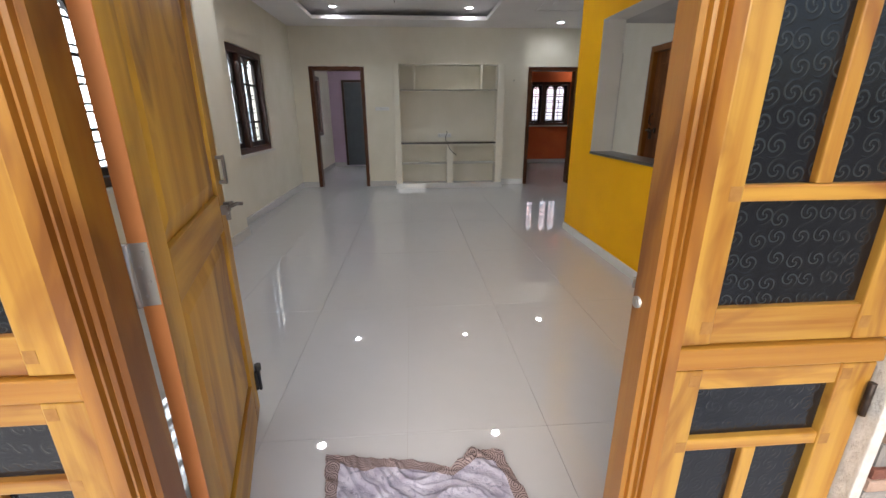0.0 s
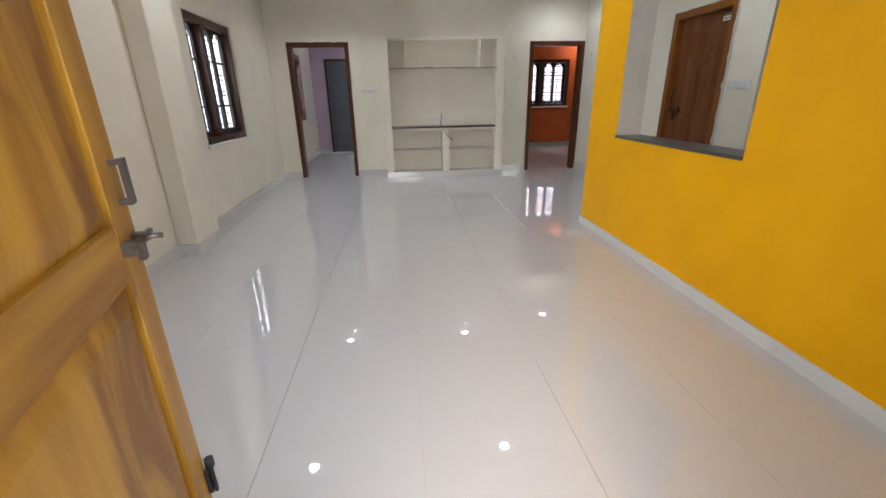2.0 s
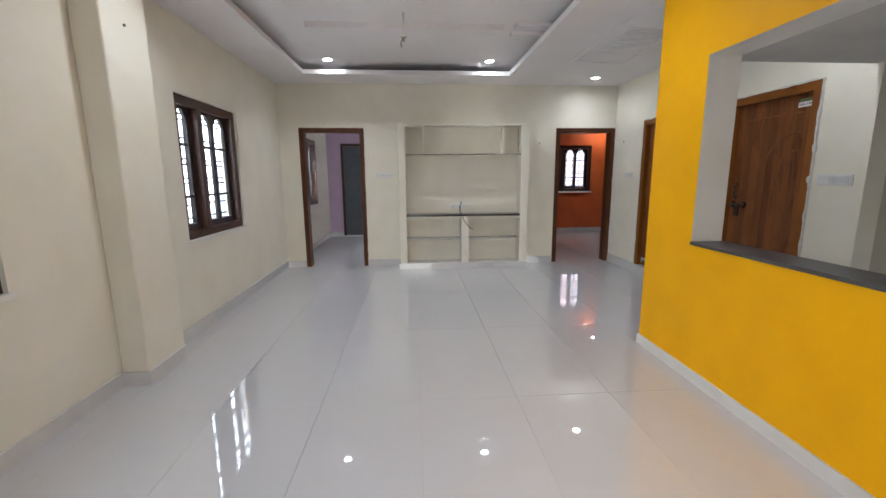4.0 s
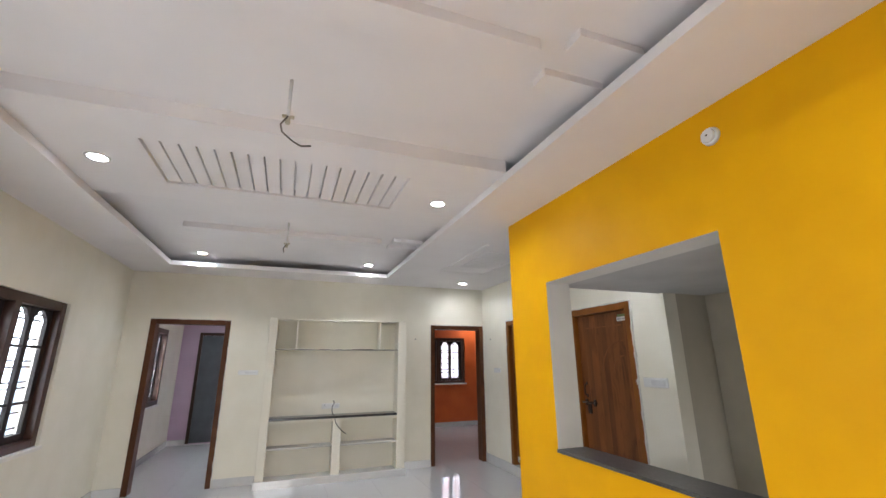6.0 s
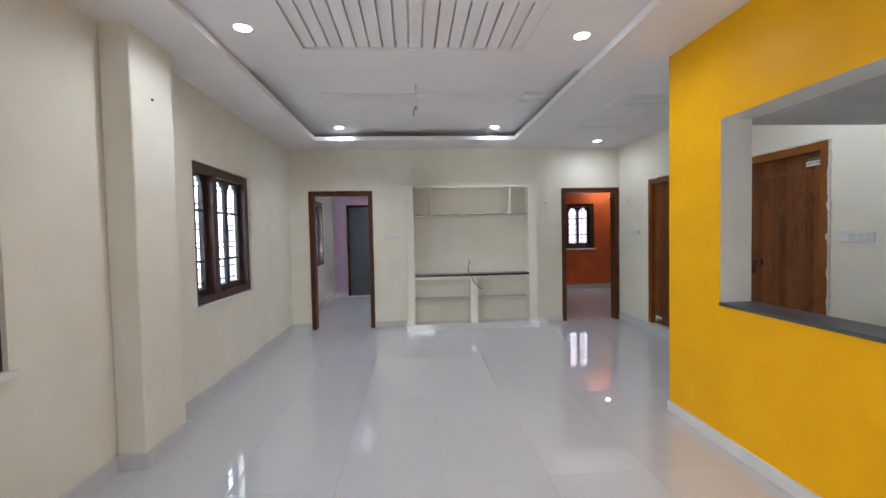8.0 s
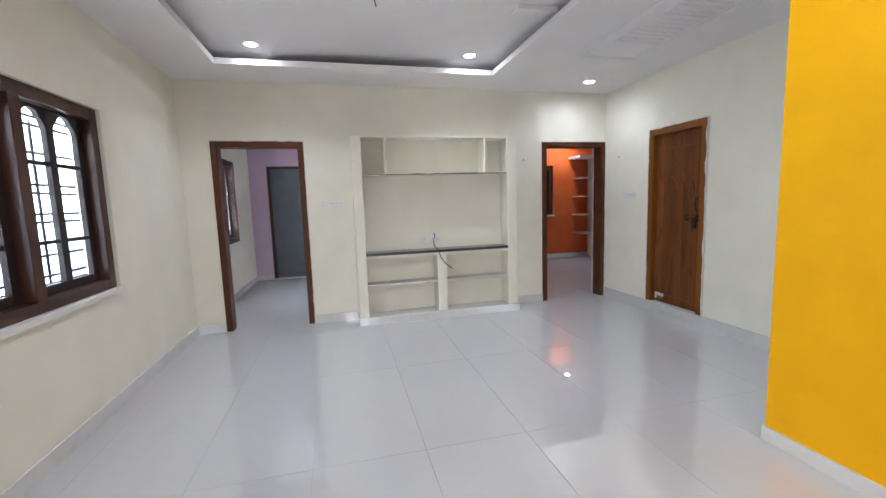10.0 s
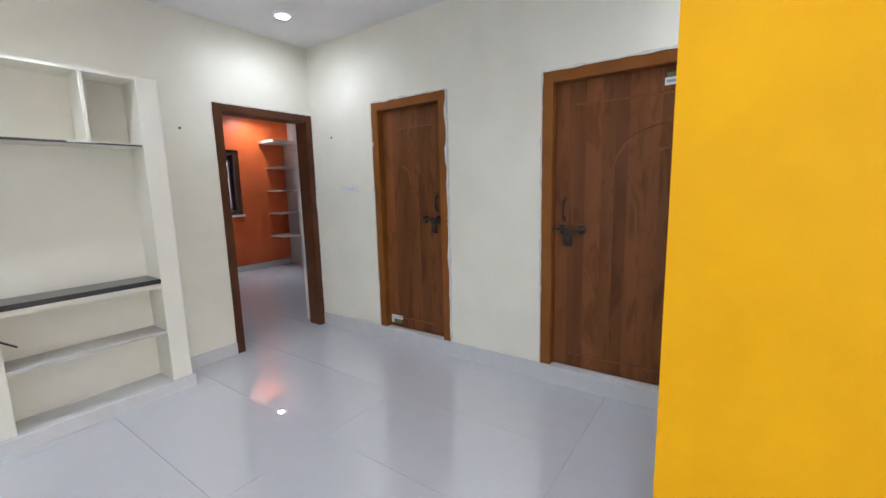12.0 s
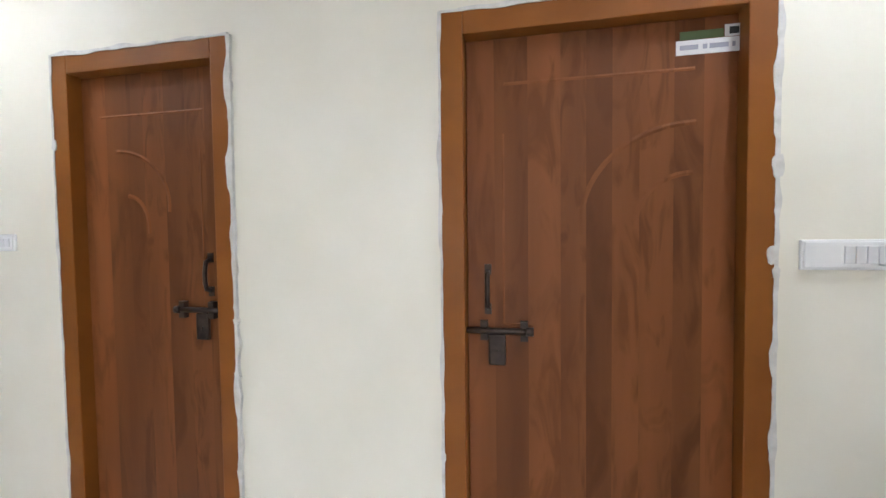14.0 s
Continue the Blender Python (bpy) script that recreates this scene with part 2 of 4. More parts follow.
def cyl(bm, p0, p1, r0, r1=None, n=14, caps=True):
    p0, p1 = Vector(p0), Vector(p1)
    r1 = r0 if r1 is None else r1
    q = (p1 - p0).to_track_quat("Z", "Y")
    rings = []
    for p, r in ((p0, r0), (p1, r1)):
        rings.append([bm.verts.new(p + q @ Vector((r * math.cos(2 * math.pi * i / n), r * math.sin(2 * math.pi * i / n), 0))) for i in range(n)])
    for i in range(n):
        f = bm.faces.new((rings[0][i], rings[0][(i + 1) % n], rings[1][(i + 1) % n], rings[1][i]))
        f.smooth = True
    if caps:
        bm.faces.new(rings[0][::-1])
        bm.faces.new(rings[1])


def tube(bm, pts, r, n=8):
    pts = [Vector(p) for p in pts]
    rings = []
    for i, p in enumerate(pts):
        d = (pts[min(i + 1, len(pts) - 1)] - pts[max(i - 1, 0)]).normalized()
        q = d.to_track_quat("Z", "Y")
        rings.append([bm.verts.new(p + q @ Vector((r * math.cos(2 * math.pi * k / n), r * math.sin(2 * math.pi * k / n), 0))) for k in range(n)])
    for a, b in zip(rings, rings[1:]):
        best = min(range(n), key=lambda s: sum((a[k].co - b[(k + s) % n].co).length for k in range(n)))
        for k in range(n):
            f = bm.faces.new((a[k], a[(k + 1) % n], b[(k + 1 + best) % n], b[(k + best) % n]))
            f.smooth = True
    bm.faces.new(rings[0][::-1])
    bm.faces.new(rings[-1])


def finish(name, bm, mats):
    bmesh.ops.recalc_face_normals(bm, faces=bm.faces[:])
    me = bpy.data.meshes.new(name)
    bm.to_mesh(me)
    bm.free()
    for m in (mats if isinstance(mats, (list, tuple)) else [mats]):
        me.materials.append(m)
    return new(name, me)


def part(name, bm, material, parent, label=""):
    ob = finish(name, bm, material)
    ob.parent = parent
    if label:
        ob["label"] = label
    return ob


def boxpart(name, lo, hi, material, parent, bev=0.003, label=""):
    bm = bmesh.new()
    box(bm, lo, hi)
    if bev:
        bevel(bm, bev)
    return part(name, bm, material, parent, label)


def empty(name, m, label, category, group="", kind=""):
    ob = new(name)
    ob.matrix_basis = m
    return tagged(ob, label, category, group, kind)


def structure(name, bm, mats, label, category):
    return tagged(finish(name, bm, mats), label, category, kind="structure")


def panel(bm, axis, c0, c1, u0, u1, z0, z1, holes=()):
    """A wall from c0 to c1 along its normal (axis 'x' or 'y'), u0..u1 along its length, with rectangular openings."""
    us = sorted({u0, u1, *[h[0] for h in holes], *[h[1] for h in holes]})
    us = [u for u in us if u0 <= u <= u1]
    for a, b in zip(us, us[1:]):
        cuts = sorted((h[2], h[3]) for h in holes if h[0] <= a + 1e-6 and h[1] >= b - 1e-6)
        z = z0
        for lo, hi in cuts + [(z1, z1)]:
            if lo > z + 1e-6:
                if axis == "x":
                    box(bm, (c0, a, z), (c1, b, lo))
                else:
                    box(bm, (a, c0, z), (b, c1, lo))
            z = max(z, hi)


def paint(bm, test, mi):
    bmesh.ops.recalc_face_normals(bm, faces=bm.faces[:])
    for f in bm.faces:
        if test(f):
            f.material_index = mi


# ---- plan of the house ----
WEST, EAST, NORTH, SOUTH = -1.32, 3.872, 8.67, 1.50
YX, YT, YEND = 2.555, 0.215, 5.335
BORDER, LIP, TRAY = 2.762, 2.818, 2.91
ROOF = 3.06
WIN_A, WIN_B = (5.94, 7.17, 0.83, 2.12), (3.04, 4.27, 0.83, 2.11)
WIN_C = (9.95, 10.98, 0.85, 2.13)
HATCH = (3.391, 4.798, 0.93, 2.138)
LD, RD = (-1.025, -0.058, 0.0, 2.13), (2.92, 3.868, 0.0, 2.13)
D1, D2 = (7.03, 7.83, 0.13, 2.14), (5.305, 6.26, 0.13, 2.125)
KITCHEN_E, BEAM_Y = 6.30, 4.95
ROOM_N, OR_N, OR_E = 12.10, 12.30, 6.10
OR_WIN = (3.95, 5.09, 1.0, 2.13)

bm = bmesh.new()
panel(bm, "x", WEST - 0.23, WEST, SOUTH - 0.17, ROOM_N + 0.2, -0.3, ROOF, [WIN_A, WIN_B, WIN_C])
wall_west = structure("wall_west", bm, CREAM, "cream painted plaster wall with window openings", "wall")

bm = bmesh.new()
box(bm, (WEST, 4.92, 0), (-1.143, 5.37, BORDER + 0.02))
bevel(bm, 0.012, 3)
structure("wall_column", bm, CREAM, "cream plastered column standing proud of the wall", "column")

bm = bmesh.new()
panel(bm, "y", NORTH, NORTH + 0.15, WEST, EAST, 0, ROOF, [(LD[0], LD[1], 0, 2.13), (RD[0], RD[1], 0, 2.13)])
paint(bm, lambda f: f.normal.y > 0.5, 1)
structure("wall_north", bm, [CREAM, WHITE], "cream painted plaster wall with two doorways", "wall")

GREYBEIGE = mat("grey_beige_paint", (0.50, 0.455, 0.365), 0.6, second=(0.46, 0.42, 0.335), scale=4)
bm = bmesh.new()
panel(bm, "x", EAST, EAST + 0.15, BEAM_Y - 0.05, NORTH + 0.15, 0, ROOF, [D1, D2])
structure("wall_east", bm, CREAM, "cream painted plaster wall with two closed doors", "wall")

bm = bmesh.new()
panel(bm, "x", YX, YX + YT, SOUTH - 0.17, YEND, 0, ROOF, [HATCH])
paint(bm, lambda f: f.normal.x < -0.5 and f.calc_center_median().x < YX + 0.01, 1)
structure("wall_yellow", bm, [WHITE, YELLOW], "bright yellow painted wall with a serving hatch", "wall")

bm = bmesh.new()
# The second opening is unseen, made to let an added lamp into the kitchen.
panel(bm, "y", SOUTH - 0.17, SOUTH, WEST - 0.23, KITCHEN_E + 0.15, -0.3, ROOF, [(-0.288, 1.705, -0.02, 2.22), (4.3, 5.5, 0.95, 2.05)])
structure("wall_south", bm, CREAM, "plastered front wall round the entrance doorset", "wall")

# kitchen and bedroom shells
bm = bmesh.new()
box(bm, (EAST + 0.15, BEAM_Y - 0.048, 0), (4.40, BEAM_Y + 0.15, ROOF))
box(bm, (4.40, 4.58, 0), (4.55, BEAM_Y + 0.15, ROOF))
box(bm, (4.55, 4.58, 0), (KITCHEN_E, 4.66, ROOF))
structure("wall_kitchen_north", bm, GREYBEIGE, "plain grey-beige plastered kitchen wall", "wall")
bm = bmesh.new()
box(bm, (KITCHEN_E, SOUTH, 0), (KITCHEN_E + 0.15, 4.66, ROOF))
structure("wall_kitchen_east", bm, GREENWALL, "pale green plastered kitchen wall behind the counter", "wall")
bm = bmesh.new()
panel(bm, "y", ROOM_N, ROOM_N + 0.15, WEST, 2.6, 0, ROOF)
structure("wall_bedroom_north", bm, LILAC, "pale lilac painted bedroom wall", "wall")
bm = bmesh.new()
box(bm, (2.45, NORTH + 0.15, 0), (2.60, OR_N + 0.2, ROOF))
structure("wall_bedroom_east", bm, WHITE, "white painted wall between two bedrooms", "wall")
bm = bmesh.new()
panel(bm, "y", OR_N, OR_N + 0.2, 2.60, OR_E + 0.15, 0, ROOF, [OR_WIN])
structure("wall_orange", bm, ORANGE, "orange painted bedroom wall with a window", "wall")
bm = bmesh.new()
box(bm, (OR_E, NORTH + 0.15, 0), (OR_E + 0.15, OR_N, ROOF))
box(bm, (EAST, NORTH + 0.15, 0), (OR_E, NORTH + 0.30, ROOF))
structure("wall_orange_room_east", bm, WHITE, "white painted bedroom wall", "wall")
bm = bmesh.new()
box(bm, (EAST + 0.15, BEAM_Y + 0.16, -0.1), (EAST + 0.20, NORTH + 0.14, ROOF))
structure("wall_behind_doors", bm, WHITE, "plain white wall behind the closed doors", "wall")

# ceilings
bm = bmesh.new()
T0, T1, FY0, FY1, RY0, RY1 = -0.77, 2.03, 2.06, 4.42, 5.74, 8.09
for lo, hi in (((WEST, SOUTH), (T0, NORTH)), ((T1, SOUTH), (YX, NORTH)), ((YX, YEND), (EAST, NORTH)), ((YX + YT, BEAM_Y), (EAST, YEND)),
               ((T0, SOUTH), (T1, FY0)), ((T0, RY1), (T1, NORTH))):
    box(bm, (*lo, BORDER), (*hi, LIP))
box(bm, (WEST, SOUTH, TRAY), (EAST, NORTH, ROOF))
# bridge panel between the two trays, with a grooved panel let into it
GX0, GX1, GY0, GY1 = -0.22, 1.43, 4.74, 5.40
BZ = 2.82
box(bm, (T0, FY1, BZ), (GX0, RY0, TRAY))
box(bm, (GX1, FY1, BZ), (T1, RY0, TRAY))
box(bm, (GX0, FY1, BZ), (GX1, GY0, TRAY))
box(bm, (GX0, GY1, BZ), (GX1, RY0, TRAY))
pitch = (GX1 - GX0) / 17
for i in range(17):
    box(bm, (GX0 + i * pitch + 0.0065, GY0, BZ + 0.018), (GX0 + (i + 1) * pitch - 0.0065, GY1, BZ + 0.062))
box(bm, (GX0, GY0, BZ + 0.062), (GX1, GY1, TRAY))
# raised ribs and pads in both trays
for y0, y1 in ((3.36, 3.53), (6.61, 6.78)):
    box(bm, (-0.36, y0, TRAY - 0.055), (1.62, y1, TRAY))
for ya, yb in ((3.25, 3.355), (3.51, 3.615), (6.525, 6.63), (6.785, 6.89)):
    box(bm, (1.745, ya, TRAY - 0.038), (T1 + 0.06, yb, TRAY))
# shallow panel with grooves over the passage
box(bm, (2.62, 7.36, BORDER - 0.012), (3.30, 7.40, BORDER))
box(bm, (2.62, 5.95, BORDER - 0.012), (2.66, 7.36, BORDER))
box(bm, (3.26, 5.95, BORDER - 0.012), (3.30, 7.36, BORDER))
for i in range(11):
    y = 6.20 + i * 0.075
    box(bm, (2.76, y, BORDER - 0.014), (3.18, y + 0.05, BORDER))
structure("ceiling", bm, CEIL, "white false ceiling with two recessed trays, ribs and a slatted panel", "ceiling")
bm = bmesh.new()
box(bm, (WEST, NORTH + 0.15, 2.74), (2.45, ROOM_N, 2.80))
box(bm, (2.60, NORTH + 0.15, 2.74), (OR_E, OR_N, 2.80))
structure("ceiling_bedrooms", bm, CEIL, "flat white bedroom ceiling", "ceiling")
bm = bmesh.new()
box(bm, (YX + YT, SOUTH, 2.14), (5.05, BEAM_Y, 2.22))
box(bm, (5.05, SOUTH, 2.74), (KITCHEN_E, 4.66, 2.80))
# White paint greyed: the dimness under the loft is put into the colour.
structure("ceiling_kitchen_loft", bm, mat("shaded_white", (0.60, 0.585, 0.565), 0.7, second=(0.54, 0.525, 0.505), scale=3), "white underside of the kitchen loft slab", "ceiling")
# Unseen slab added over all rooms to block the sky's light.
bm = bmesh.new()
box(bm, (WEST - 0.4, SOUTH - 0.17, ROOF), (OR_E + 0.4, OR_N + 0.4, ROOF + 0.12))
structure("sky_blocker", bm, WHITE, "unseen flat slab over the house, added to keep the sky's light out", "roof")

# ground and floor
bm = bmesh.new()
box(bm, (-80, -80, -0.9), (80, 80, -0.32))
structure("ground", bm, mat("earth", (0.30, 0.26, 0.21), 0.9, scale=3), "bare pale ground round the house", "ground")
bm = bmesh.new()
box(bm, (WEST, SOUTH - 0.06, -0.3), (KITCHEN_E, OR_N, -0.004))
floor = structure("floor", bm, GROUT, "glossy pale grey vitrified tile floor with thin joints", "floor")
bm = bmesh.new()
box(bm, (-2.0, -1.2, -0.3), (3.2, SOUTH - 0.17, -0.03))
structure("porch_floor", bm, TILE, "pale tiled porch floor", "floor")

# ---- light at the openings and lamps ----
WIN_W = 8.5
for a, k, shift in ((WIN_A, 1.35, 0.0), (WIN_B, 2.2, 0.0), (WIN_C, 9.0, 0.0)):
    yc, zc = (a[0] + a[1]) / 2, (a[2] + a[3]) / 2
    out = 0.75 if shift else 0.27
    window_light("window_daylight", look((WEST - out, yc - shift, zc + shift * 0.2), (WEST + 1, yc + shift * 0.35, zc - 0.25)), a[1] - a[0], a[3] - a[2], WIN_W * k)
window_light("window_daylight", look(((OR_WIN[0] + OR_WIN[1]) / 2, OR_N + 0.75, 2.75), (4.4, OR_N - 0.9, 0.6)), 1.2, 0.9, WIN_W * 6.5)

window_light("entrance_daylight", look((0.715, 1.447, 1.15), (0.73, 3.5, 1.35)), 0.88, 1.85, 4.0)
# Unseen lamp added outside the made-up opening to brighten the kitchen.
window_light("kitchen_fill", look((4.9, SOUTH - 0.2, 1.5), (4.8, 3.5, 1.1)), 1.15, 1.05, 0.8)
bm = bmesh.new()
box(bm, (WEST - 1.75, 0.6, -0.32), (WEST - 1.7, 22.0, 4.5))
structure("backdrop_west", bm, OUTSIDE, "bright washed-out daylight beyond the windows", "backdrop")
bm = bmesh.new()
box(bm, (1.5, OR_N + 1.6, -0.32), (8.5, OR_N + 1.65, 4.5))
structure("backdrop_north", bm, OUTSIDE, "bright washed-out daylight beyond the bedroom window", "backdrop")

LAMP_W = 3.1


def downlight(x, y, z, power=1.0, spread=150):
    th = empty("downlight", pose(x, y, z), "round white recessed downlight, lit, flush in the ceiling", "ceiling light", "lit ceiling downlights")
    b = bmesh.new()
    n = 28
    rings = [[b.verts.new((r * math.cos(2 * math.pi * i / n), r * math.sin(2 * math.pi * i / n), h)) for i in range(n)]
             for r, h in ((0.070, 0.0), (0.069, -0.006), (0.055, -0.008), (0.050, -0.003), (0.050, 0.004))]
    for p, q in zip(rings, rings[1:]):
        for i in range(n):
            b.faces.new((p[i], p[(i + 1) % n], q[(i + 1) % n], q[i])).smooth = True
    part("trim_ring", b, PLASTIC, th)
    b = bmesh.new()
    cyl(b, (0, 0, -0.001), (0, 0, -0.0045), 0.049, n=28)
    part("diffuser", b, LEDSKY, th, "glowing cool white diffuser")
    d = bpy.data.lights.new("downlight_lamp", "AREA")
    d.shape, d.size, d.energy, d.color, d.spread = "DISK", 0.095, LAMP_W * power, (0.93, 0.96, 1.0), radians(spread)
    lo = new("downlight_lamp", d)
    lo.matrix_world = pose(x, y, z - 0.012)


# The one at (3.35, 5.07) is unseen, added to brighten the wide door's wall.
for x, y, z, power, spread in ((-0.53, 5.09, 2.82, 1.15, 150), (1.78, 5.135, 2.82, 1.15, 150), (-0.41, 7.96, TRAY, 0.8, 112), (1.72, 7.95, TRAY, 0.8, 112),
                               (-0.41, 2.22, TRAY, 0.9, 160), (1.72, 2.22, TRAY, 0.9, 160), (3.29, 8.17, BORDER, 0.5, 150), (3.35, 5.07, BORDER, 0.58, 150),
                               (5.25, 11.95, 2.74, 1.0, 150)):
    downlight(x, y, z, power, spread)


# ---- windows ----
GLASS = bpy.data.materials.new("clear_glass")
GLASS.use_nodes = True
gb = GLASS.node_tree.nodes["Principled BSDF"]
gb.inputs["Transmission Weight"].default_value = 1.0
gb.inputs["Roughness"].default_value = 0.03
gb.inputs["IOR"].default_value = 1.45
gb.inputs["Base Color"].default_value = (0.95, 0.97, 0.98, 1)


def arch_rail(b, x0, x1, ztop, drop, y0, y1, n=16):
    """A top rail piece whose lower edge is a pointed scallop over one light."""
    low = []
    for i in range(n + 1):
        u = abs(2 * i / n - 1)
        z = ztop - drop * (0.15 + 0.85 * u ** 2.2) - (0.012 if 0.55 < u < 0.75 else 0)
        low.append((x0 + (x1 - x0) * i / n, z))
    for (xa, za), (xb, zb) in zip(low, low[1:]):
        v = [b.verts.new(p) for p in ((xa, y0, za), (xb, y0, zb), (xb, y0, ztop), (xa, y0, ztop), (xa, y1, za), (xb, y1, zb), (xb, y1, ztop), (xa, y1, ztop))]
        for q in ((0, 1, 2, 3), (7, 6, 5, 4), (0, 4, 5, 1), (1, 5, 6, 2), (2, 6, 7, 3), (3, 7, 4, 0)):
            b.faces.new([v[k] for k in q])


def window(name, m, w, h, label, d0=0.025):
    th = empty(name, m, label, "window", kind="structure")
    f, d1 = 0.08, 0.15
    boxpart("window_sill", (-0.03, -0.02, -0.022), (w + 0.03, 0.03, 0.012), WHITE, th, 0.004, "white plastered sill")
    boxpart("frame_jamb", (0, d0, 0.012), (f, d1, h), WINWOOD, th)
    boxpart("frame_jamb", (w - f, d0, 0.012), (w, d1, h), WINWOOD, th)
    boxpart("frame_head", (f, d0 + 0.002, h - f), (w - f, d1, h), WINWOOD, th)
    boxpart("frame_bottom", (f, d0 + 0.002, 0.012), (w - f, d1, f), WINWOOD, th)
    lw = (w - 2 * f - 0.085) / 3
    c0 = f + lw * 0.97
    boxpart("mullion", (c0, d0 - 0.006, f), (c0 + 0.085, d1 - 0.002, h - f), WINWOOD, th)
    for a, e, pair in ((f, c0, False), (c0 + 0.085, w - f, True)):
        sash = new("sash")
        sash.parent = th
        st, y0, y1 = 0.066, 0.085, 0.12
        mid = (a + e) / 2
        posts = [(a + 0.002, a + st), (e - st, e - 0.002)] + ([(mid - 0.033, mid + 0.033)] if pair else [])
        for x0, x1 in posts:
            boxpart("stile", (x0, y0, f + 0.002), (x1, y1, h - f - 0.002), SASHWOOD, sash, 0.002)
        lights = ((a + st, mid - 0.033), (mid + 0.033, e - st)) if pair else ((a + st, e - st),)
        for x0, x1 in lights:
            b = bmesh.new()
            arch_rail(b, x0, x1, h - f - 0.002, 0.12, y0 + 0.002, y1 - 0.002)
            part("arched_rail", b, SASHWOOD, sash)
            boxpart("bottom_rail", (x0, y0 + 0.002, f + 0.002), (x1, y1 - 0.002, f + 0.06), SASHWOOD, sash, 0)
            for zz in (0.28, 0.70):
                boxpart("glazing_bar", (x0, y0 + 0.004, f + (h - 2 * f) * zz - 0.012), (x1, y1 - 0.004, f + (h - 2 * f) * zz + 0.012), SASHWOOD, sash, 0)
            b = bmesh.new()
            box(b, (x0, 0.101, f + 0.055), (x1, 0.104, h - f - 0.01))
            g = part("pane", b, GLASS, sash)
            g.visible_shadow = False
    b = bmesh.new()
    for fr in (0.10, 0.14, 0.24, 0.40, 0.44, 0.54, 0.58, 0.73, 0.86, 0.90):
        cyl(b, (f, 0.17, h * fr), (w - f, 0.17, h * fr), 0.0095, n=6)
    for k in range(1, 6):
        x = f + (w - 2 * f) * k / 6
        cyl(b, (x, 0.178, f), (x, 0.178, h - f), 0.0085, n=6)
    part("grill", b, IRON, th, "black iron security rods")
    return th


window("window_1", pose(WEST, WIN_A[0], WIN_A[2], 0, 0, 90), WIN_A[1] - WIN_A[0], WIN_A[3] - WIN_A[2], "dark brown wooden window with arched lights and iron rods")
window("window_2", pose(WEST, WIN_B[0], WIN_B[2], 0, 0, 90), WIN_B[1] - WIN_B[0], WIN_B[3] - WIN_B[2], "dark brown wooden window near the entrance, iron rods outside")
window("window_3", pose(WEST, WIN_C[0], WIN_C[2], 0, 0, 90), WIN_C[1] - WIN_C[0], WIN_C[3] - WIN_C[2], "dark brown wooden bedroom window with iron rods", 0.0)
window("window_4", pose(OR_WIN[0], OR_N, OR_WIN[2]), OR_WIN[1] - OR_WIN[0], OR_WIN[3] - OR_WIN[2], "dark wooden window with arched lights in an orange wall")


# ---- entrance doorset ----
def patterned_glass():
    m = bpy.data.materials.new("embossed_glass")
    m.use_nodes = True
    nt = m.node_tree
    b = nt.nodes["Principled BSDF"]
    b.inputs["Roughness"].default_value = 0.17
    b.inputs["Specular IOR Level"].default_value = 0.5
    fac = swirl(nt, "X", "Z", 24, 0.30, 22.0, 2.0, 0.55)
    cm = nt.nodes.new("ShaderNodeMix")
    cm.data_type = "RGBA"
    cm.inputs[6].default_value = (0.004, 0.0055, 0.009, 1)
    cm.inputs[7].default_value = (0.017, 0.021, 0.024, 1)
    nt.links.new(fac, cm.inputs[0])
    nt.links.new(cm.outputs[2], b.inputs["Base Color"])
    bp = nt.nodes.new("ShaderNodeBump")
    bp.inputs["Strength"].default_value = 0.17
    bp.inputs["Distance"].default_value = 0.004
    nt.links.new(fac, bp.inputs["Height"])
    nt.links.new(bp.outputs["Normal"], b.inputs["Normal"])
    return m


FROST = patterned_glass()
YF, YB = 1.313, 1.44
door1 = empty("door_1", pose(0, 0, 0), "varnished teak entrance doorset with glazed side lights, leaf open inwards", "door", kind="structure")


def jamb(x0, x1, side, rb):
    """A post with a moulded, grooved outer face and a rebate for the leaf; side +1: opening to its right."""
    b = bmesh.new()
    w = x1 - x0
    prof = [(0.0, 0.0), (0.36, 0.0), (0.40, 0.010), (0.44, 0.010), (0.48, 0.002), (0.56, 0.0), (0.60, 0.009), (0.64, 0.009), (0.68, 0.003), (0.76, 0.006),
            (0.80, 0.014), (0.84, 0.014), (0.90, 0.006), (1.0, 0.012)]
    pts = [(u, y) for u, y in prof] + [(1.0, 0.072), (rb, 0.072), (rb, YB - YF), (0.0, YB - YF)]
    ring = []
    for z in (0.0, 2.13):
        ring.append([b.verts.new(((x0 + u * w) if side > 0 else (x1 - u * w), YF + y, z)) for u, y in pts])
    k = len(pts)
    for i in range(k):
        b.faces.new((ring[0][i], ring[0][(i + 1) % k], ring[1][(i + 1) % k], ring[1][i]))
    b.faces.new(ring[0])
    b.faces.new(ring[1])
    return part("jamb", b, JAMBWOOD, door1, "varnished teak post with grooved moulding")


jamb(0.158, 0.238, 1, 0.10)
jamb(1.190, 1.258, -1, 0.45)
boxpart("head", (0.158, YF + 0.002, 2.13), (1.258, YB, 2.22), TEAK_H, door1)
boxpart("painted_foot", (1.187, YF + 0.05, 0.0), (1.235, YB + 0.002, 0.10), YELLOW, door1, 0.002, "yellow painted foot of the post")
boxpart("painted_foot", (0.172, YF + 0.05, 0.0), (0.245, YB + 0.002, 0.10), YELLOW, door1, 0.002, "yellow painted foot of the post")
boxpart("threshold", (0.246, YF - 0.03, -0.03), (1.186, YF + 0.008, -0.004), YELLOW, door1, 0.004, "yellow painted threshold")
b = bmesh.new()
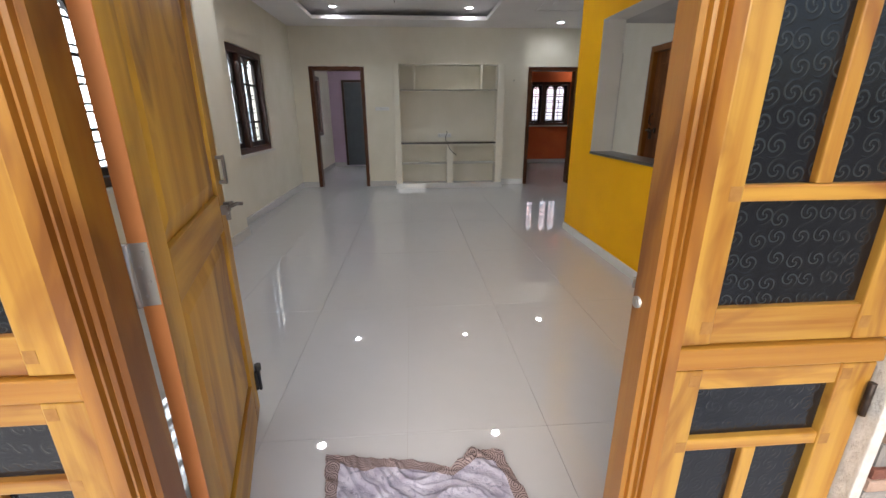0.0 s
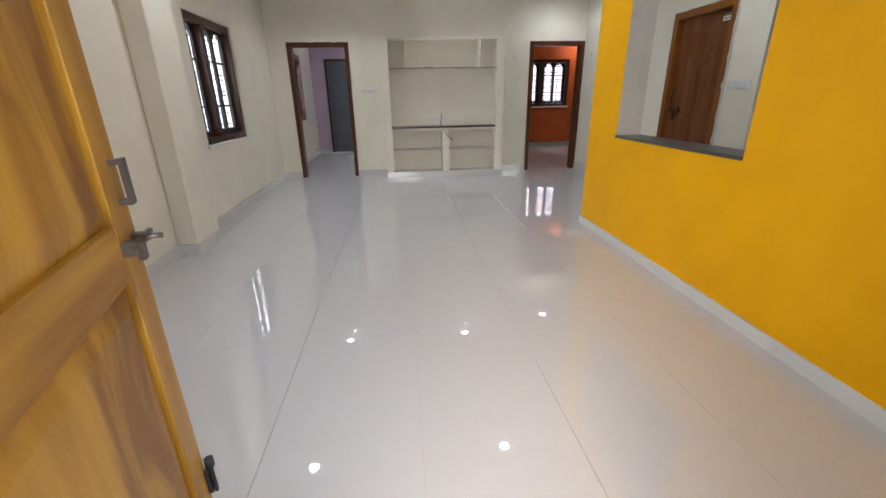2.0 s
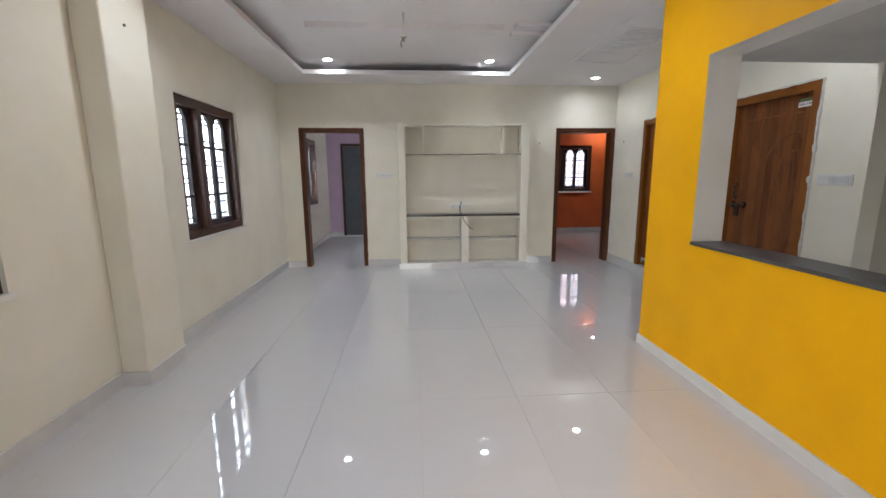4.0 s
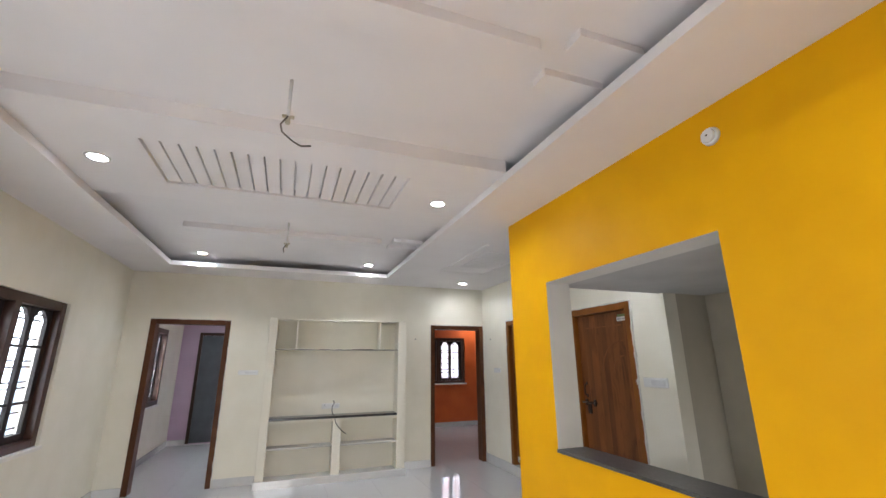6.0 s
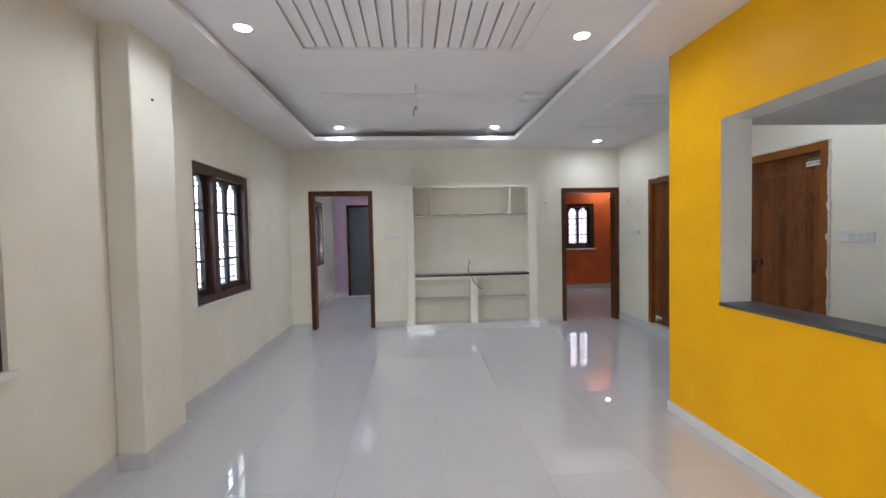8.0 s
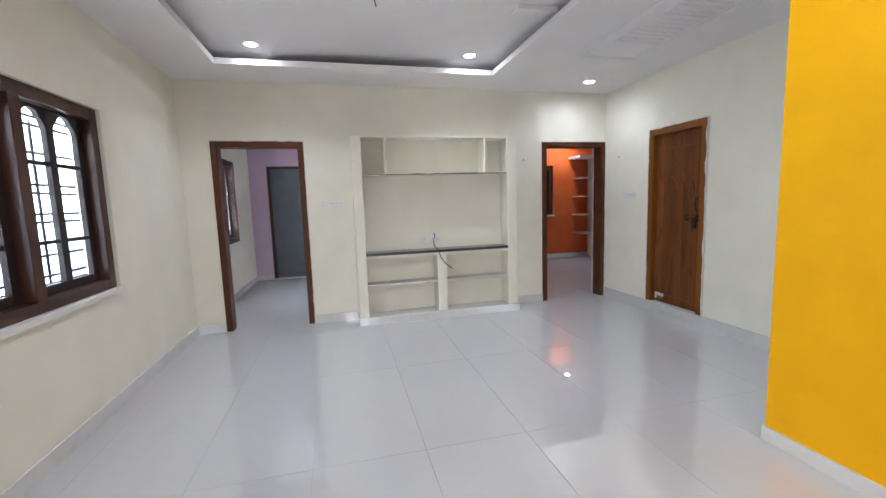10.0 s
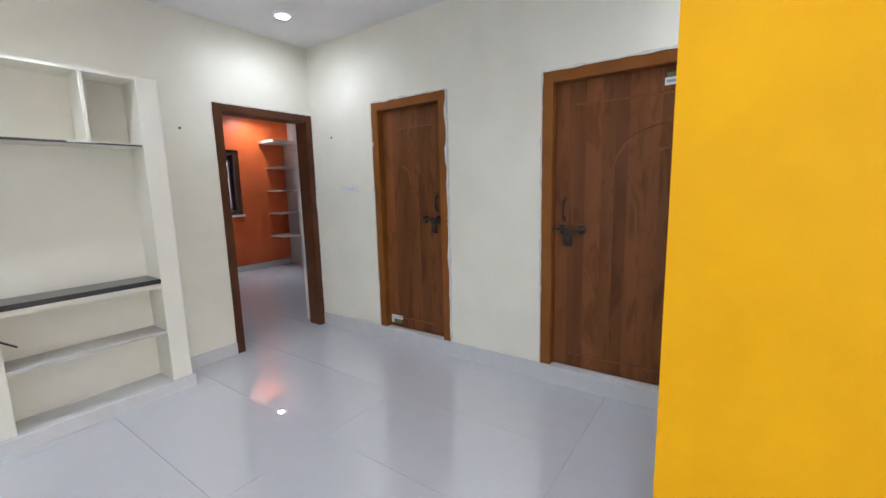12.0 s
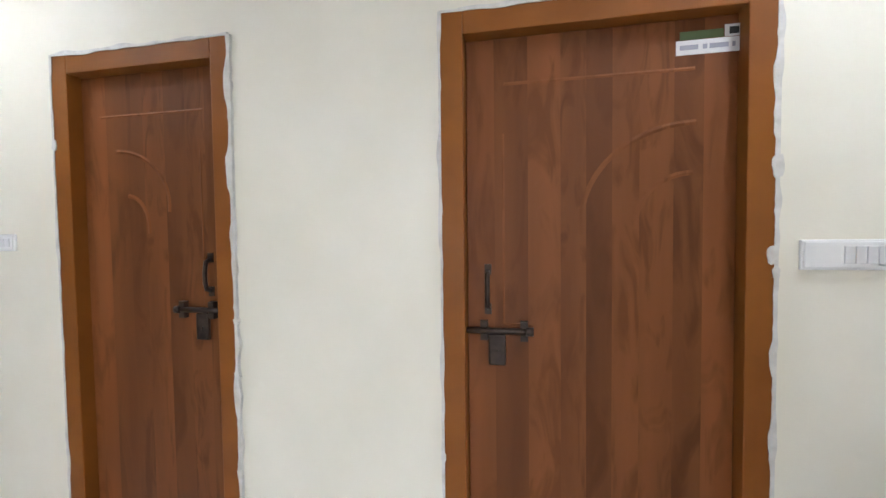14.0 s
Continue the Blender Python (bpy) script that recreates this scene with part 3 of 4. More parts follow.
cyl(b, (1.20, 1.366, 0.957), (1.184, 1.366, 0.957), 0.012, n=14)
cyl(b, (1.1835, 1.366, 0.957), (1.1825, 1.366, 0.957), 0.008, n=14)
part("strike_bush", b, STEEL, door1, "steel bolt bush")
boxpart("strike_plate", (1.222, 1.441, 0.950), (1.236, 1.452, 0.975), STEEL, door1, 0.003, "steel keeper on the post")


def side_light(x0, x1):
    """Fixed glazed panel: an upper and a lower sash over one transom, between the posts and the wall."""
    sl = new("side_light")
    sl.parent = door1
    y0, y1 = YF + 0.006, YF + 0.046
    s = 0.058
    e0, e1 = x0 + 0.004, x1 - 0.004
    boxpart("transom", (x0, YF, 0.828), (x1, YF + 0.10, 0.876), JAMBRAIL, sl, 0.004)
    boxpart("bottom_beam", (x0, YF, -0.03), (x1, YF + 0.10, 0.06), TEAK_H, sl, 0.004)
    boxpart("top_beam", (x0, YF, 2.13), (x1, YF + 0.10, 2.22), TEAK_H, sl, 0.004)
    for za, zb in ((0.881, 2.126), (0.064, 0.823)):
        boxpart("stile", (e0, y0, za), (e0 + s, y1, zb), TEAK, sl, 0.004)
        boxpart("stile", (e1 - s - 0.02, y0, za), (e1, y1, zb), TEAK, sl, 0.004)
        g0, g1 = e0 + s, e1 - s - 0.02
        bars = ((0.881, 0.957), (1.163, 1.193), (1.66, 1.69), (2.05, 2.126)) if za > 0.5 else ((0.064, 0.11), (0.302, 0.333), (0.618, 0.648), (0.775, 0.823))
        for ba, bb in bars:
            boxpart("rail", (g0 - 0.001, y0 + 0.003, ba), (g1 + 0.001, y1 - 0.003, bb), TEAK_H, sl, 0.004)
            for side in (g0 - 0.026, g1 + 0.004):
                boxpart("tenon_end", (side, y0 - 0.0006, (ba + bb) / 2 - 0.013), (side + 0.022, y0 + 0.004, (ba + bb) / 2 + 0.013), TENON, sl, 0, "pinkish brown end of a tenon")
        for (p, q), (r, t) in zip(bars, bars[1:]):
            split = (za > 0.5 and q > 1.1) or (za < 0.5 and 0.3 < q < 0.4)
            if split:
                c = (g0 + g1) / 2
                boxpart("muntin", (c - 0.016, y0 + 0.004, q), (c + 0.016, y1 - 0.004, r), TEAK, sl, 0.004)
            b2 = bmesh.new()
            box(b2, (g0, y0 + 0.018, q), (g1, y0 + 0.023, r))
            part("pane", b2, FROST, sl, "dark embossed glass")
    b2 = bmesh.new()
    hx = x1 - 0.012 if x0 > 1 else x0 + 0.012
    cyl(b2, (hx, YF - 0.004, 0.70), (hx, YF - 0.004, 0.78), 0.007, n=8)
    part("hinge", b2, BRONZE, sl)
    return sl


side_light(1.258, 1.700)
side_light(-0.284, 0.158)

LEAF_A, LEAF_B = Vector((0.243, 1.452, 0)), Vector((0.005, 2.33, 0))
ang = math.degrees(math.atan2(LEAF_B.y - LEAF_A.y, LEAF_B.x - LEAF_A.x))
leaf = new("leaf")
leaf.parent = door1
leaf.matrix_basis = pose(LEAF_A.x, LEAF_A.y, 0.012, 0, 0, ang)
leaf["label"] = "teak panelled door leaf standing open"
# local x along the leaf, y towards the hidden side, visible face at y = 0
LW, LH, LT = 0.905, 2.08, 0.034
for x0, x1 in ((0.0, 0.11), (LW - 0.115, LW)):
    boxpart("stile", (x0, 0, 0), (x1, LT, LH), LEAFWOOD, leaf, 0.004)
LEAF_H = mat("dark_varnished_teak_rail", (0.46, 0.25, 0.026), 0.42, spec=0.3, second=(0.22, 0.088, 0.006), scale=1.7, detail=8, mix=0.55, stretch=(0.6, 7, 7), bump=0.06, bump_scale=14, coat=0.08, lo=0.36, hi=0.66)
for z0, z1 in ((0.0, 0.19), (0.888, 1.02), (LH - 0.12, LH)):
    boxpart("rail", (0.11, 0.001, z0), (LW - 0.115, LT - 0.001, z1), LEAF_H, leaf, 0.004)
for z0, z1 in ((0.19, 0.888), (1.02, LH - 0.12)):
    x0, x1 = 0.11, LW - 0.115
    b = bmesh.new()
    ins = 0.055
    o = [(x0, z0), (x1, z0), (x1, z1), (x0, z1)]
    i2 = [(x0 + ins, z0 + ins), (x1 - ins, z0 + ins), (x1 - ins, z1 - ins), (x0 + ins, z1 - ins)]
    vo_ = [b.verts.new((x, 0.016, z)) for x, z in o]
    vi = [b.verts.new((x, 0.004, z)) for x, z in i2]
    vb = [b.verts.new((x, 0.030, z)) for x, z in o]
    for k in range(4):
        b.faces.new((vo_[k], vo_[(k + 1) % 4], vi[(k + 1) % 4], vi[k]))
        b.faces.new((vb[k], vb[(k + 1) % 4], vo_[(k + 1) % 4], vo_[k]))
    b.faces.new(vi)
    b.faces.new(vb[::-1])
    part("raised_panel", b, LEAFWOOD, leaf)
boxpart("hinge_edge", (-0.004, 0.0, 0.0), (0.0005, LT, LH), EDGEWOOD, leaf, 0, "bare orange wood edge")
for zc in (0.20, 1.005, 1.86):
    b = bmesh.new()
    box(b, (-0.0065, 0.002, zc - 0.065), (-0.0035, 0.033, zc + 0.065))
    cyl(b, (-0.009, 0.040, zc - 0.065), (-0.009, 0.040, zc + 0.065), 0.008, n=10)
    for k in range(4):
        zz = zc - 0.045 + k * 0.03
        yy = 0.012 if k % 2 else 0.022
        cyl(b, (-0.0066, yy, zz), (-0.0085, yy, zz), 0.0045, 0.003, n=8)
    part("hinge", b, STEEL, leaf, "steel butt hinge")
b = bmesh.new()
box(b, (0.846, -0.028, 1.052), (0.880, -0.020, 1.158))
for zc in (1.058, 1.150):
    box(b, (0.850, -0.021, zc - 0.006), (0.876, 0.0, zc + 0.006))
part("pull_handle", b, DULLSTEEL, leaf, "flat dull steel pull handle")
b = bmesh.new()
cyl(b, (0.78, -0.018, 0.962), (0.945, -0.018, 0.962), 0.008)
for x in (0.80, 0.87):
    box(b, (x - 0.012, -0.022, 0.945), (x + 0.012, 0.0, 0.979))
tube(b, [(0.84, -0.018, 0.962), (0.845, -0.05, 0.975), (0.85, -0.07, 0.972)], 0.007)
box(b, (0.875, -0.014, 0.905), (0.905, 0.0, 0.962))
part("latch_bolt", b, DULLSTEEL, leaf, "steel sliding latch bolt")
b = bmesh.new()
box(b, (0.885, -0.012, 0.10), (0.918, 0.0, 0.19))
cyl(b, (0.902, -0.018, 0.09), (0.902, -0.018, 0.20), 0.007, n=10)
bevel(b, 0.002, 1)
part("tower_bolt", b, IRON, leaf, "dark tower bolt")
b = bmesh.new()
cyl(b, (0.902, -0.018, 0.195), (0.902, -0.018, 0.225), 0.014, n=12)
part("bolt_knob", b, CABLE, leaf, "black rubber knob")


# ---- brown doorway frames and closed doors ----
def frame_parts(th, u0, u1, z0, z1, fw, depth, proud, mat_=None):
    """Posts and head in the local frame: x along the wall, y into the wall, z up."""
    mat_ = mat_ or BROWN
    boxpart("post", (u0, -proud, z0), (u0 + fw, depth, z1), mat_, th, 0.004)
    boxpart("post", (u1 - fw, -proud, z0), (u1, depth, z1), mat_, th, 0.004)
    boxpart("head", (u0 + fw, -proud + 0.001, z1 - fw), (u1 - fw, depth, z1), mat_, th, 0.004)


def ragged(b, p, q, width, seed):
    """An uneven smear of plaster from p to q, in (along, height), on a frame's edge."""
    p, q = Vector(p), Vector(q)
    d = (q - p).normalized()
    nrm = Vector((-d.y, d.x))
    n = max(8, int((q - p).length / 0.018))
    rows = []
    for i in range(n + 1):
        c = p + (q - p) * (i / n)
        s1 = width * (0.25 + 1.5 * max(0.0, noise.noise(Vector((i * 0.17, seed, 1.3)))) + 0.35 * abs(noise.noise(Vector((i * 0.9, seed, 4.1)))))
        s2 = width * (0.30 + 1.0 * max(0.0, noise.noise(Vector((i * 0.21, seed, 8.7)))))
        a, e = c + nrm * s1, c - nrm * s2
        rows.append([b.verts.new(v) for v in ((a.x, -0.0005, a.y), (a.x, -0.0145, a.y), (e.x, -0.0145, e.y), (e.x, -0.0005, e.y))])
    for r0, r1 in zip(rows, rows[1:]):
        for k in range(3):
            b.faces.new((r0[k], r0[k + 1], r1[k + 1], r1[k]))


for nm, o in (("door_2", LD), ("door_3", RD)):
    th = empty(nm, pose(0, NORTH, 0), "brown painted wooden frame of an open doorway", "door frame", kind="structure")
    frame_parts(th, o[0], o[1], 0, o[3], 0.068, 0.155, 0.012, DARKFRAME)
    b = bmesh.new()
    ragged(b, (o[0], o[3]), (o[1], o[3]), 0.010, o[0] * 3 + 2)
    ragged(b, (o[1], 0.0), (o[1], o[3]), 0.007, o[0] * 5 + 4)
    part("plaster_smear", b, PLASTER, th, "white plaster smears along the frame")


def arc_groove(b, pts, w, h):
    """A slim raised moulding along points given as (along, height), on the face y = 0."""
    for (xa, za), (xb, zb) in zip(pts, pts[1:]):
        d = Vector((xb - xa, zb - za)).normalized()
        nx, nz = -d.y * w / 2, d.x * w / 2
        v = [b.verts.new(p) for p in ((xa + nx, 0.001, za + nz), (xa - nx, 0.001, za - nz), (xb - nx, 0.001, zb - nz), (xb + nx, 0.001, zb + nz), (xa, -h, za), (xb, -h, zb))]
        b.faces.new((v[0], v[4], v[5], v[3]))
        b.faces.new((v[4], v[1], v[2], v[5]))


def closed_door(name, y0, y1, z0, z1, hinge_low_y, label, wide):
    """Closed laminate door in the east wall. Local x runs along -y of the world (from y1), y into the wall."""
    w, h, fw = y1 - y0, z1 - z0, 0.075
    th = empty(name, pose(EAST, y1, z0, 0, 0, -90), label, "door", kind="structure")
    frame_parts(th, 0, w, 0, h, fw, 0.11, 0.012)
    lf = new("leaf")
    lf.parent = th
    lf.matrix_basis = pose(0, 0.042, 0)
    lf["label"] = "walnut laminate leaf with moulded arcs"
    a0, a1 = fw + 0.003, w - fw - 0.003
    # strips of veneer, each its own board
    rnd = random.Random(len(name) + int(wide))
    x, k = a0, 0
    while x < a1 - 0.001:
        bw = min(0.075 + 0.05 * rnd.random(), a1 - x)
        if a1 - x - bw < 0.04:
            bw = a1 - x
        boxpart("veneer_strip", (x, 0.0, 0.006), (x + bw, 0.032, h - fw - 0.003), STRIPS[k % 4 if wide else (k + 2) % 4], lf, 0)
        x += bw
        k += 1 + int(rnd.random() * 2)
    H = h - fw
    s = (lambda u: a0 + (a1 - a0) * u) if hinge_low_y else (lambda u: a1 - (a1 - a0) * u)
    b = bmesh.new()
    arc_groove(b, [(w * 0.21, 1.772), (w * 0.80, 1.772)], 0.018, 0.0014)
    part("moulding", b, STRIPS[2], lf)
    arcs = (((0.441, 1.321), (0.768, 1.615)), ((0.602, 1.318), (0.760, 1.465))) if wide else (((0.479, 1.417), (0.239, 1.633)), ((0.382, 1.323), (0.287, 1.455)))
    for (xa, za), (xb, zb) in arcs:
        pts = []
        for i in range(-1, 13):
            t = i / 12 * math.pi / 2
            pts.append((xa + (xb - xa) * (1 - math.cos(t)) * (1 if i >= 0 else 0.6), za + (zb - za) * math.sin(t)))
        b = bmesh.new()
        arc_groove(b, pts, 0.026, 0.0016)
        part("moulding", b, STRIPS[2], lf)
    b = bmesh.new()
    arc_groove(b, [(s(0.15), H * 0.84), (s(0.15), H * 0.515), (s(0.27), H * 0.515)], 0.014, 0.0010)
    arc_groove(b, [(s(0.14), 0.10), (s(0.84), 0.10)], 0.012, 0.005)
    part("moulding", b, STRIPS[2], lf)
    # hardware on the latch side
    zr = (1.10 if wide else 1.14) - z0
    b = bmesh.new()
    hx = s(0.085 if wide else 0.10)
    tube(b, [(hx, 0.0, zr + 0.075), (hx, -0.028, zr + 0.082), (hx, -0.034, zr + 0.11), (hx, -0.034, zr + 0.15), (hx, -0.028, zr + 0.185), (hx, 0.0, zr + 0.195)], 0.008)
    for zz in (zr + 0.07, zr + 0.20):
        box(b, (hx - 0.011, -0.006, zz - 0.018), (hx + 0.011, 0.0, zz + 0.018))
    part("pull_handle", b, BRONZE, lf, "dark bronze pull handle")
    b = bmesh.new()
    d = 1 if hinge_low_y else -1
    hb = s(0.0)
    cyl(b, (hb - d * 0.02, -0.018, zr), (hb + d * 0.20, -0.018, zr), 0.010)
    cyl(b, (hb + d * 0.19, -0.018, zr), (hb + d * 0.215, -0.018, zr), 0.014)
    for x in (0.055, 0.185):
        box(b, (hb + d * x - 0.012, -0.022, zr - 0.032), (hb + d * x + 0.012, 0.0, zr + 0.032))
    part("slide_bolt", b, BRONZE, lf, "dark bronze slide bolt")
    b = bmesh.new()
    xa, xb = sorted((hb + d * 0.07, hb + d * 0.125))
    box(b, (xa, -0.020, zr - 0.115), (xb, -0.004, zr - 0.012))
    bevel(b, 0.006, 2)
    cyl(b, ((xa + xb) / 2, -0.021, zr - 0.07), ((xa + xb) / 2, -0.026, zr - 0.07), 0.007, n=10)
    part("lock_hasp", b, BRONZE, lf, "dark bronze hasp and lock")
    # plaster left round the frame
    b = bmesh.new()
    sd = len(name) * 3.1 + (7 if wide else 0)
    ragged(b, (0, 0), (0, h), 0.010, sd)
    ragged(b, (w, 0), (w, h), 0.016, sd + 5)
    ragged(b, (0, h), (w, h), 0.012, sd + 9)
    for bx, bz, r in (((w, 1.47, 0.035), (w - 0.01, 1.22, 0.03), (w, 1.17, 0.02), (0.0, 0.55, 0.018)) if wide else ((w, 1.83, 0.022), (0.005, 1.66, 0.024), (w, 0.98, 0.016), (w, 0.78, 0.02))):
        n = 14
        vs = [(bx + r * (0.55 + 0.6 * abs(noise.noise(Vector((k * 0.9, sd, bz))))) * math.cos(2 * math.pi * k / n) * 0.7,
               bz + r * (0.8 + 0.7 * abs(noise.noise(Vector((k * 0.9, sd + 3, bz))))) * math.sin(2 * math.pi * k / n)) for k in range(n)]
        top = [b.verts.new((x, -0.0155, z)) for x, z in vs]
        bot = [b.verts.new((x, -0.0005, z)) for x, z in vs]
        b.faces.new(top)
        for k in range(n):
            b.faces.new((bot[k], bot[(k + 1) % n], top[(k + 1) % n], top[k]))
    part("plaster_edge", b, PLASTER, th, "rough white plaster left round the frame")
    return th, lf


STRIPS = [mat("walnut_strip", tuple(c * k for c in (0.205, 0.070, 0.021)), 0.45, spec=0.2, blotch=((0.115 * k, 0.037 * k, 0.010 * k), 3.0 + i, (2.6, 2.6, 0.7), 0.50), per_piece=0.08, second=tuple(c * k for c in (0.130, 0.043, 0.013)), scale=1.5 + 0.2 * i, detail=8, mix=0.5,
              stretch=(4, 4, 0.3), bump=0.012, bump_scale=20, lo=0.35, hi=0.72, coarse=False) for i, k in enumerate((1.0, 0.80, 1.13, 0.90))]
d1, leaf1 = closed_door("door_4", D1[0], D1[1], D1[2], D1[3], False, "narrow closed walnut laminate door in a brown frame", False)
d2, leaf2 = closed_door("door_5", D2[0], D2[1], D2[2], D2[3], True, "wide closed walnut laminate door with a paper sticker", True)

# paper stickers on the leaves
st = new("sticker")
st.parent = leaf2
st["label"] = "white paper sticker with handwriting"
wd2 = D2[1] - D2[0] + 0.028
boxpart("paper", (wd2 - 0.272, -0.0015, 1.812), (wd2 - 0.092, -0.0002, 1.854), PAPER, st, 0)
boxpart("printed_strip", (wd2 - 0.262, -0.0015, 1.856), (wd2 - 0.145, -0.0002, 1.880), GREENPRINT, st, 0)
boxpart("paper_corner", (wd2 - 0.142, -0.0015, 1.856), (wd2 - 0.092, -0.0002, 1.890), PAPER, st, 0)
for k, (u, wv) in enumerate(((0.262, 0.05), (0.20, 0.012), (0.182, 0.05), (0.122, 0.008))):
    boxpart("writing_bar", (wd2 - u, -0.0022, 1.826), (wd2 - u + wv, -0.0014, 1.840), INK, st, 0)
boxpart("print_mark", (wd2 - 0.130, -0.0022, 1.862), (wd2 - 0.105, -0.0014, 1.882), CABLE, st, 0)
st = new("sticker")
st.parent = leaf1
st["label"] = "white and green paper sticker"
boxpart("paper", (0.092, -0.0015, 0.075), (0.228, -0.0002, 0.112), PAPER, st, 0)
boxpart("printed_strip", (0.122, -0.0015, 0.040), (0.215, -0.0002, 0.074), GREENPRINT, st, 0)
boxpart("paper", (0.092, -0.0015, 0.036), (0.121, -0.0002, 0.074), PAPER, st, 0)

# grey door in the far bedroom
th = empty("door_6", pose(-1.00, ROOM_N, 0), "plain grey closed door in a dark frame", "door", kind="structure")
boxpart("post", (0, -0.03, 0), (0.06, -0.001, 2.16), WINWOOD, th)
boxpart("post", (0.86, -0.03, 0), (0.92, -0.001, 2.16), WINWOOD, th)
boxpart("head", (0.06, -0.03, 2.10), (0.86, -0.001, 2.16), WINWOOD, th)
boxpart("leaf", (0.062, -0.020, 0.03), (0.858, -0.002, 2.098), GREYDOOR, th)
boxpart("threshold", (0.0, -0.06, 0.0), (0.92, -0.031, 0.02), PAPER, th)


SHELFTOP = mat("grey_shelf_finish", (0.56, 0.54, 0.50), 0.5, second=(0.50, 0.48, 0.45), scale=10)

# ---- built-in wall unit ----
UX0, UX1, UY = 0.46, 2.42, 8.356
IX0, IX1 = 0.565, 2.295
unit = empty("wall_unit", pose(0, 0, 0), "cream plastered built-in television unit with a black stone shelf", "wall unit")
boxpart("side", (UX0, UY, 0.09), (IX0, NORTH - 0.002, 2.15), CREAM, unit, 0.006)
boxpart("side", (IX1, UY, 0.09), (UX1, NORTH - 0.002, 2.15), CREAM, unit, 0.006)
boxpart("top", (IX0, UY + 0.002, 2.132), (IX1, NORTH - 0.002, 2.15), CREAM, unit, 0.002)
boxpart("back", (IX0, 8.585, 0.09), (IX1, NORTH - 0.003, 2.132), CREAM, unit, 0)
boxpart("plinth", (UX0 - 0.015, UY - 0.02, 0.0), (UX1 + 0.015, NORTH - 0.002, 0.09), SKIRT, unit, 0.002, "glossy pale tile plinth")
boxpart("upper_shelf", (IX0 + 0.001, UY + 0.01, 1.712), (IX1 - 0.001, 8.584, 1.730), CREAM, unit, 0.001)
b = bmesh.new()
rnd = random.Random(3)
x = IX0 + 0.01
while x < IX1 - 0.03:
    dx = 0.03 + 0.08 * rnd.random()
    box(b, (x, UY + 0.006, 1.7125), (min(x + dx, IX1 - 0.004), UY + 0.012, 1.720 + 0.008 * rnd.random()))
    x += dx
part("shelf_edge", b, GREYSTONE, unit, "ragged dark stone shelf edge")
for x in (0.823, 2.011):
    boxpart("divider", (x, UY + 0.012, 1.731), (x + 0.022, 8.584, 2.131), CREAM, unit, 0.002)
boxpart("stone_shelf", (IX0 + 0.001, UY - 0.006, 0.800), (IX1 - 0.001, 8.584, 0.832), GRANITE, unit, 0.003, "black granite shelf")
boxpart("under_slab", (IX0 + 0.001, UY + 0.004, 0.765), (IX1 - 0.001, 8.584, 0.799), CREAM, unit, 0.001)
boxpart("centre_post", (1.394, UY + 0.003, 0.091), (1.508, 8.584, 0.764), CREAM, unit, 0.004)
for x0, x1 in ((IX0 + 0.001, 1.393), (1.509, IX1 - 0.001)):
    boxpart("lower_shelf", (x0, UY + 0.01, 0.440), (x1, 8.584, 0.462), SHELFTOP, unit, 0.002)


# ---- hatch sill and skirting ----
bm = bmesh.new()
box(bm, (YX - 0.012, HATCH[0] + 0.001, HATCH[2] - 0.002), (YX + YT + 0.012, HATCH[1] - 0.001, HATCH[2] + 0.02))
bevel(bm, 0.003)
tagged(finish("hatch_sill", bm, GREYSTONE), "dark grey stone sill lying in the serving hatch", "sill")

SK, SP = 0.10, 0.012
runs = {
    "west": [((WEST, SOUTH), (WEST + SP, 4.92)), ((WEST, 5.37), (WEST + SP, NORTH))],
    "column": [((WEST, 4.908), (-1.131, 4.92)), ((-1.143, 4.92), (-1.131, 5.37)), ((WEST, 5.37), (-1.131, 5.382))],
    "north": [((WEST + SP, NORTH - SP), (LD[0], NORTH)), ((LD[1], NORTH - SP), (UX0 - 0.016, NORTH)), ((UX1 + 0.016, NORTH - SP), (RD[0], NORTH))],
    "east": [((EAST - SP, BEAM_Y - 0.05), (EAST, NORTH))],
    "yellow": [((YX - SP, SOUTH), (YX, YEND)), ((YX - SP, YEND), (YX + YT + SP, YEND + SP))],
    "south": [((1.75, SOUTH), (YX - SP, SOUTH + SP)), ((WEST + SP, SOUTH), (-0.35, SOUTH + SP))],
    "kitchen": [((4.40 - SP, 4.58), (4.40, BEAM_Y - 0.05))],
    "bedroom": [((WEST, NORTH + 0.16), (WEST + SP, ROOM_N)), ((2.60, OR_N - SP), (OR_E, OR_N)), ((OR_E - SP, NORTH + 0.31), (OR_E, OR_N - SP)), ((WEST, ROOM_N - SP), (-1.00, ROOM_N))],
}
for nm, segs in runs.items():
    bm = bmesh.new()
    for (xa, ya), (xb, yb) in segs:
        top = {"east": 0.128, "yellow": 0.082}.get(nm, SK)
        box(bm, (xa, ya, 0), (xb, yb, top))
    structure("baseboard_" + nm, bm, SKIRT, "glossy pale grey tile skirting", "baseboard")
for nm, o in (("a", D1), ("b", D2)):
    bm = bmesh.new()
    box(bm, (EAST - 0.03, o[0] + 0.002, 0.10), (EAST + 0.12, o[1] - 0.002, 0.131))
    bevel(bm, 0.003)
    structure("threshold_" + nm, bm, SKIRT, "pale stone threshold under a closed door", "threshold")


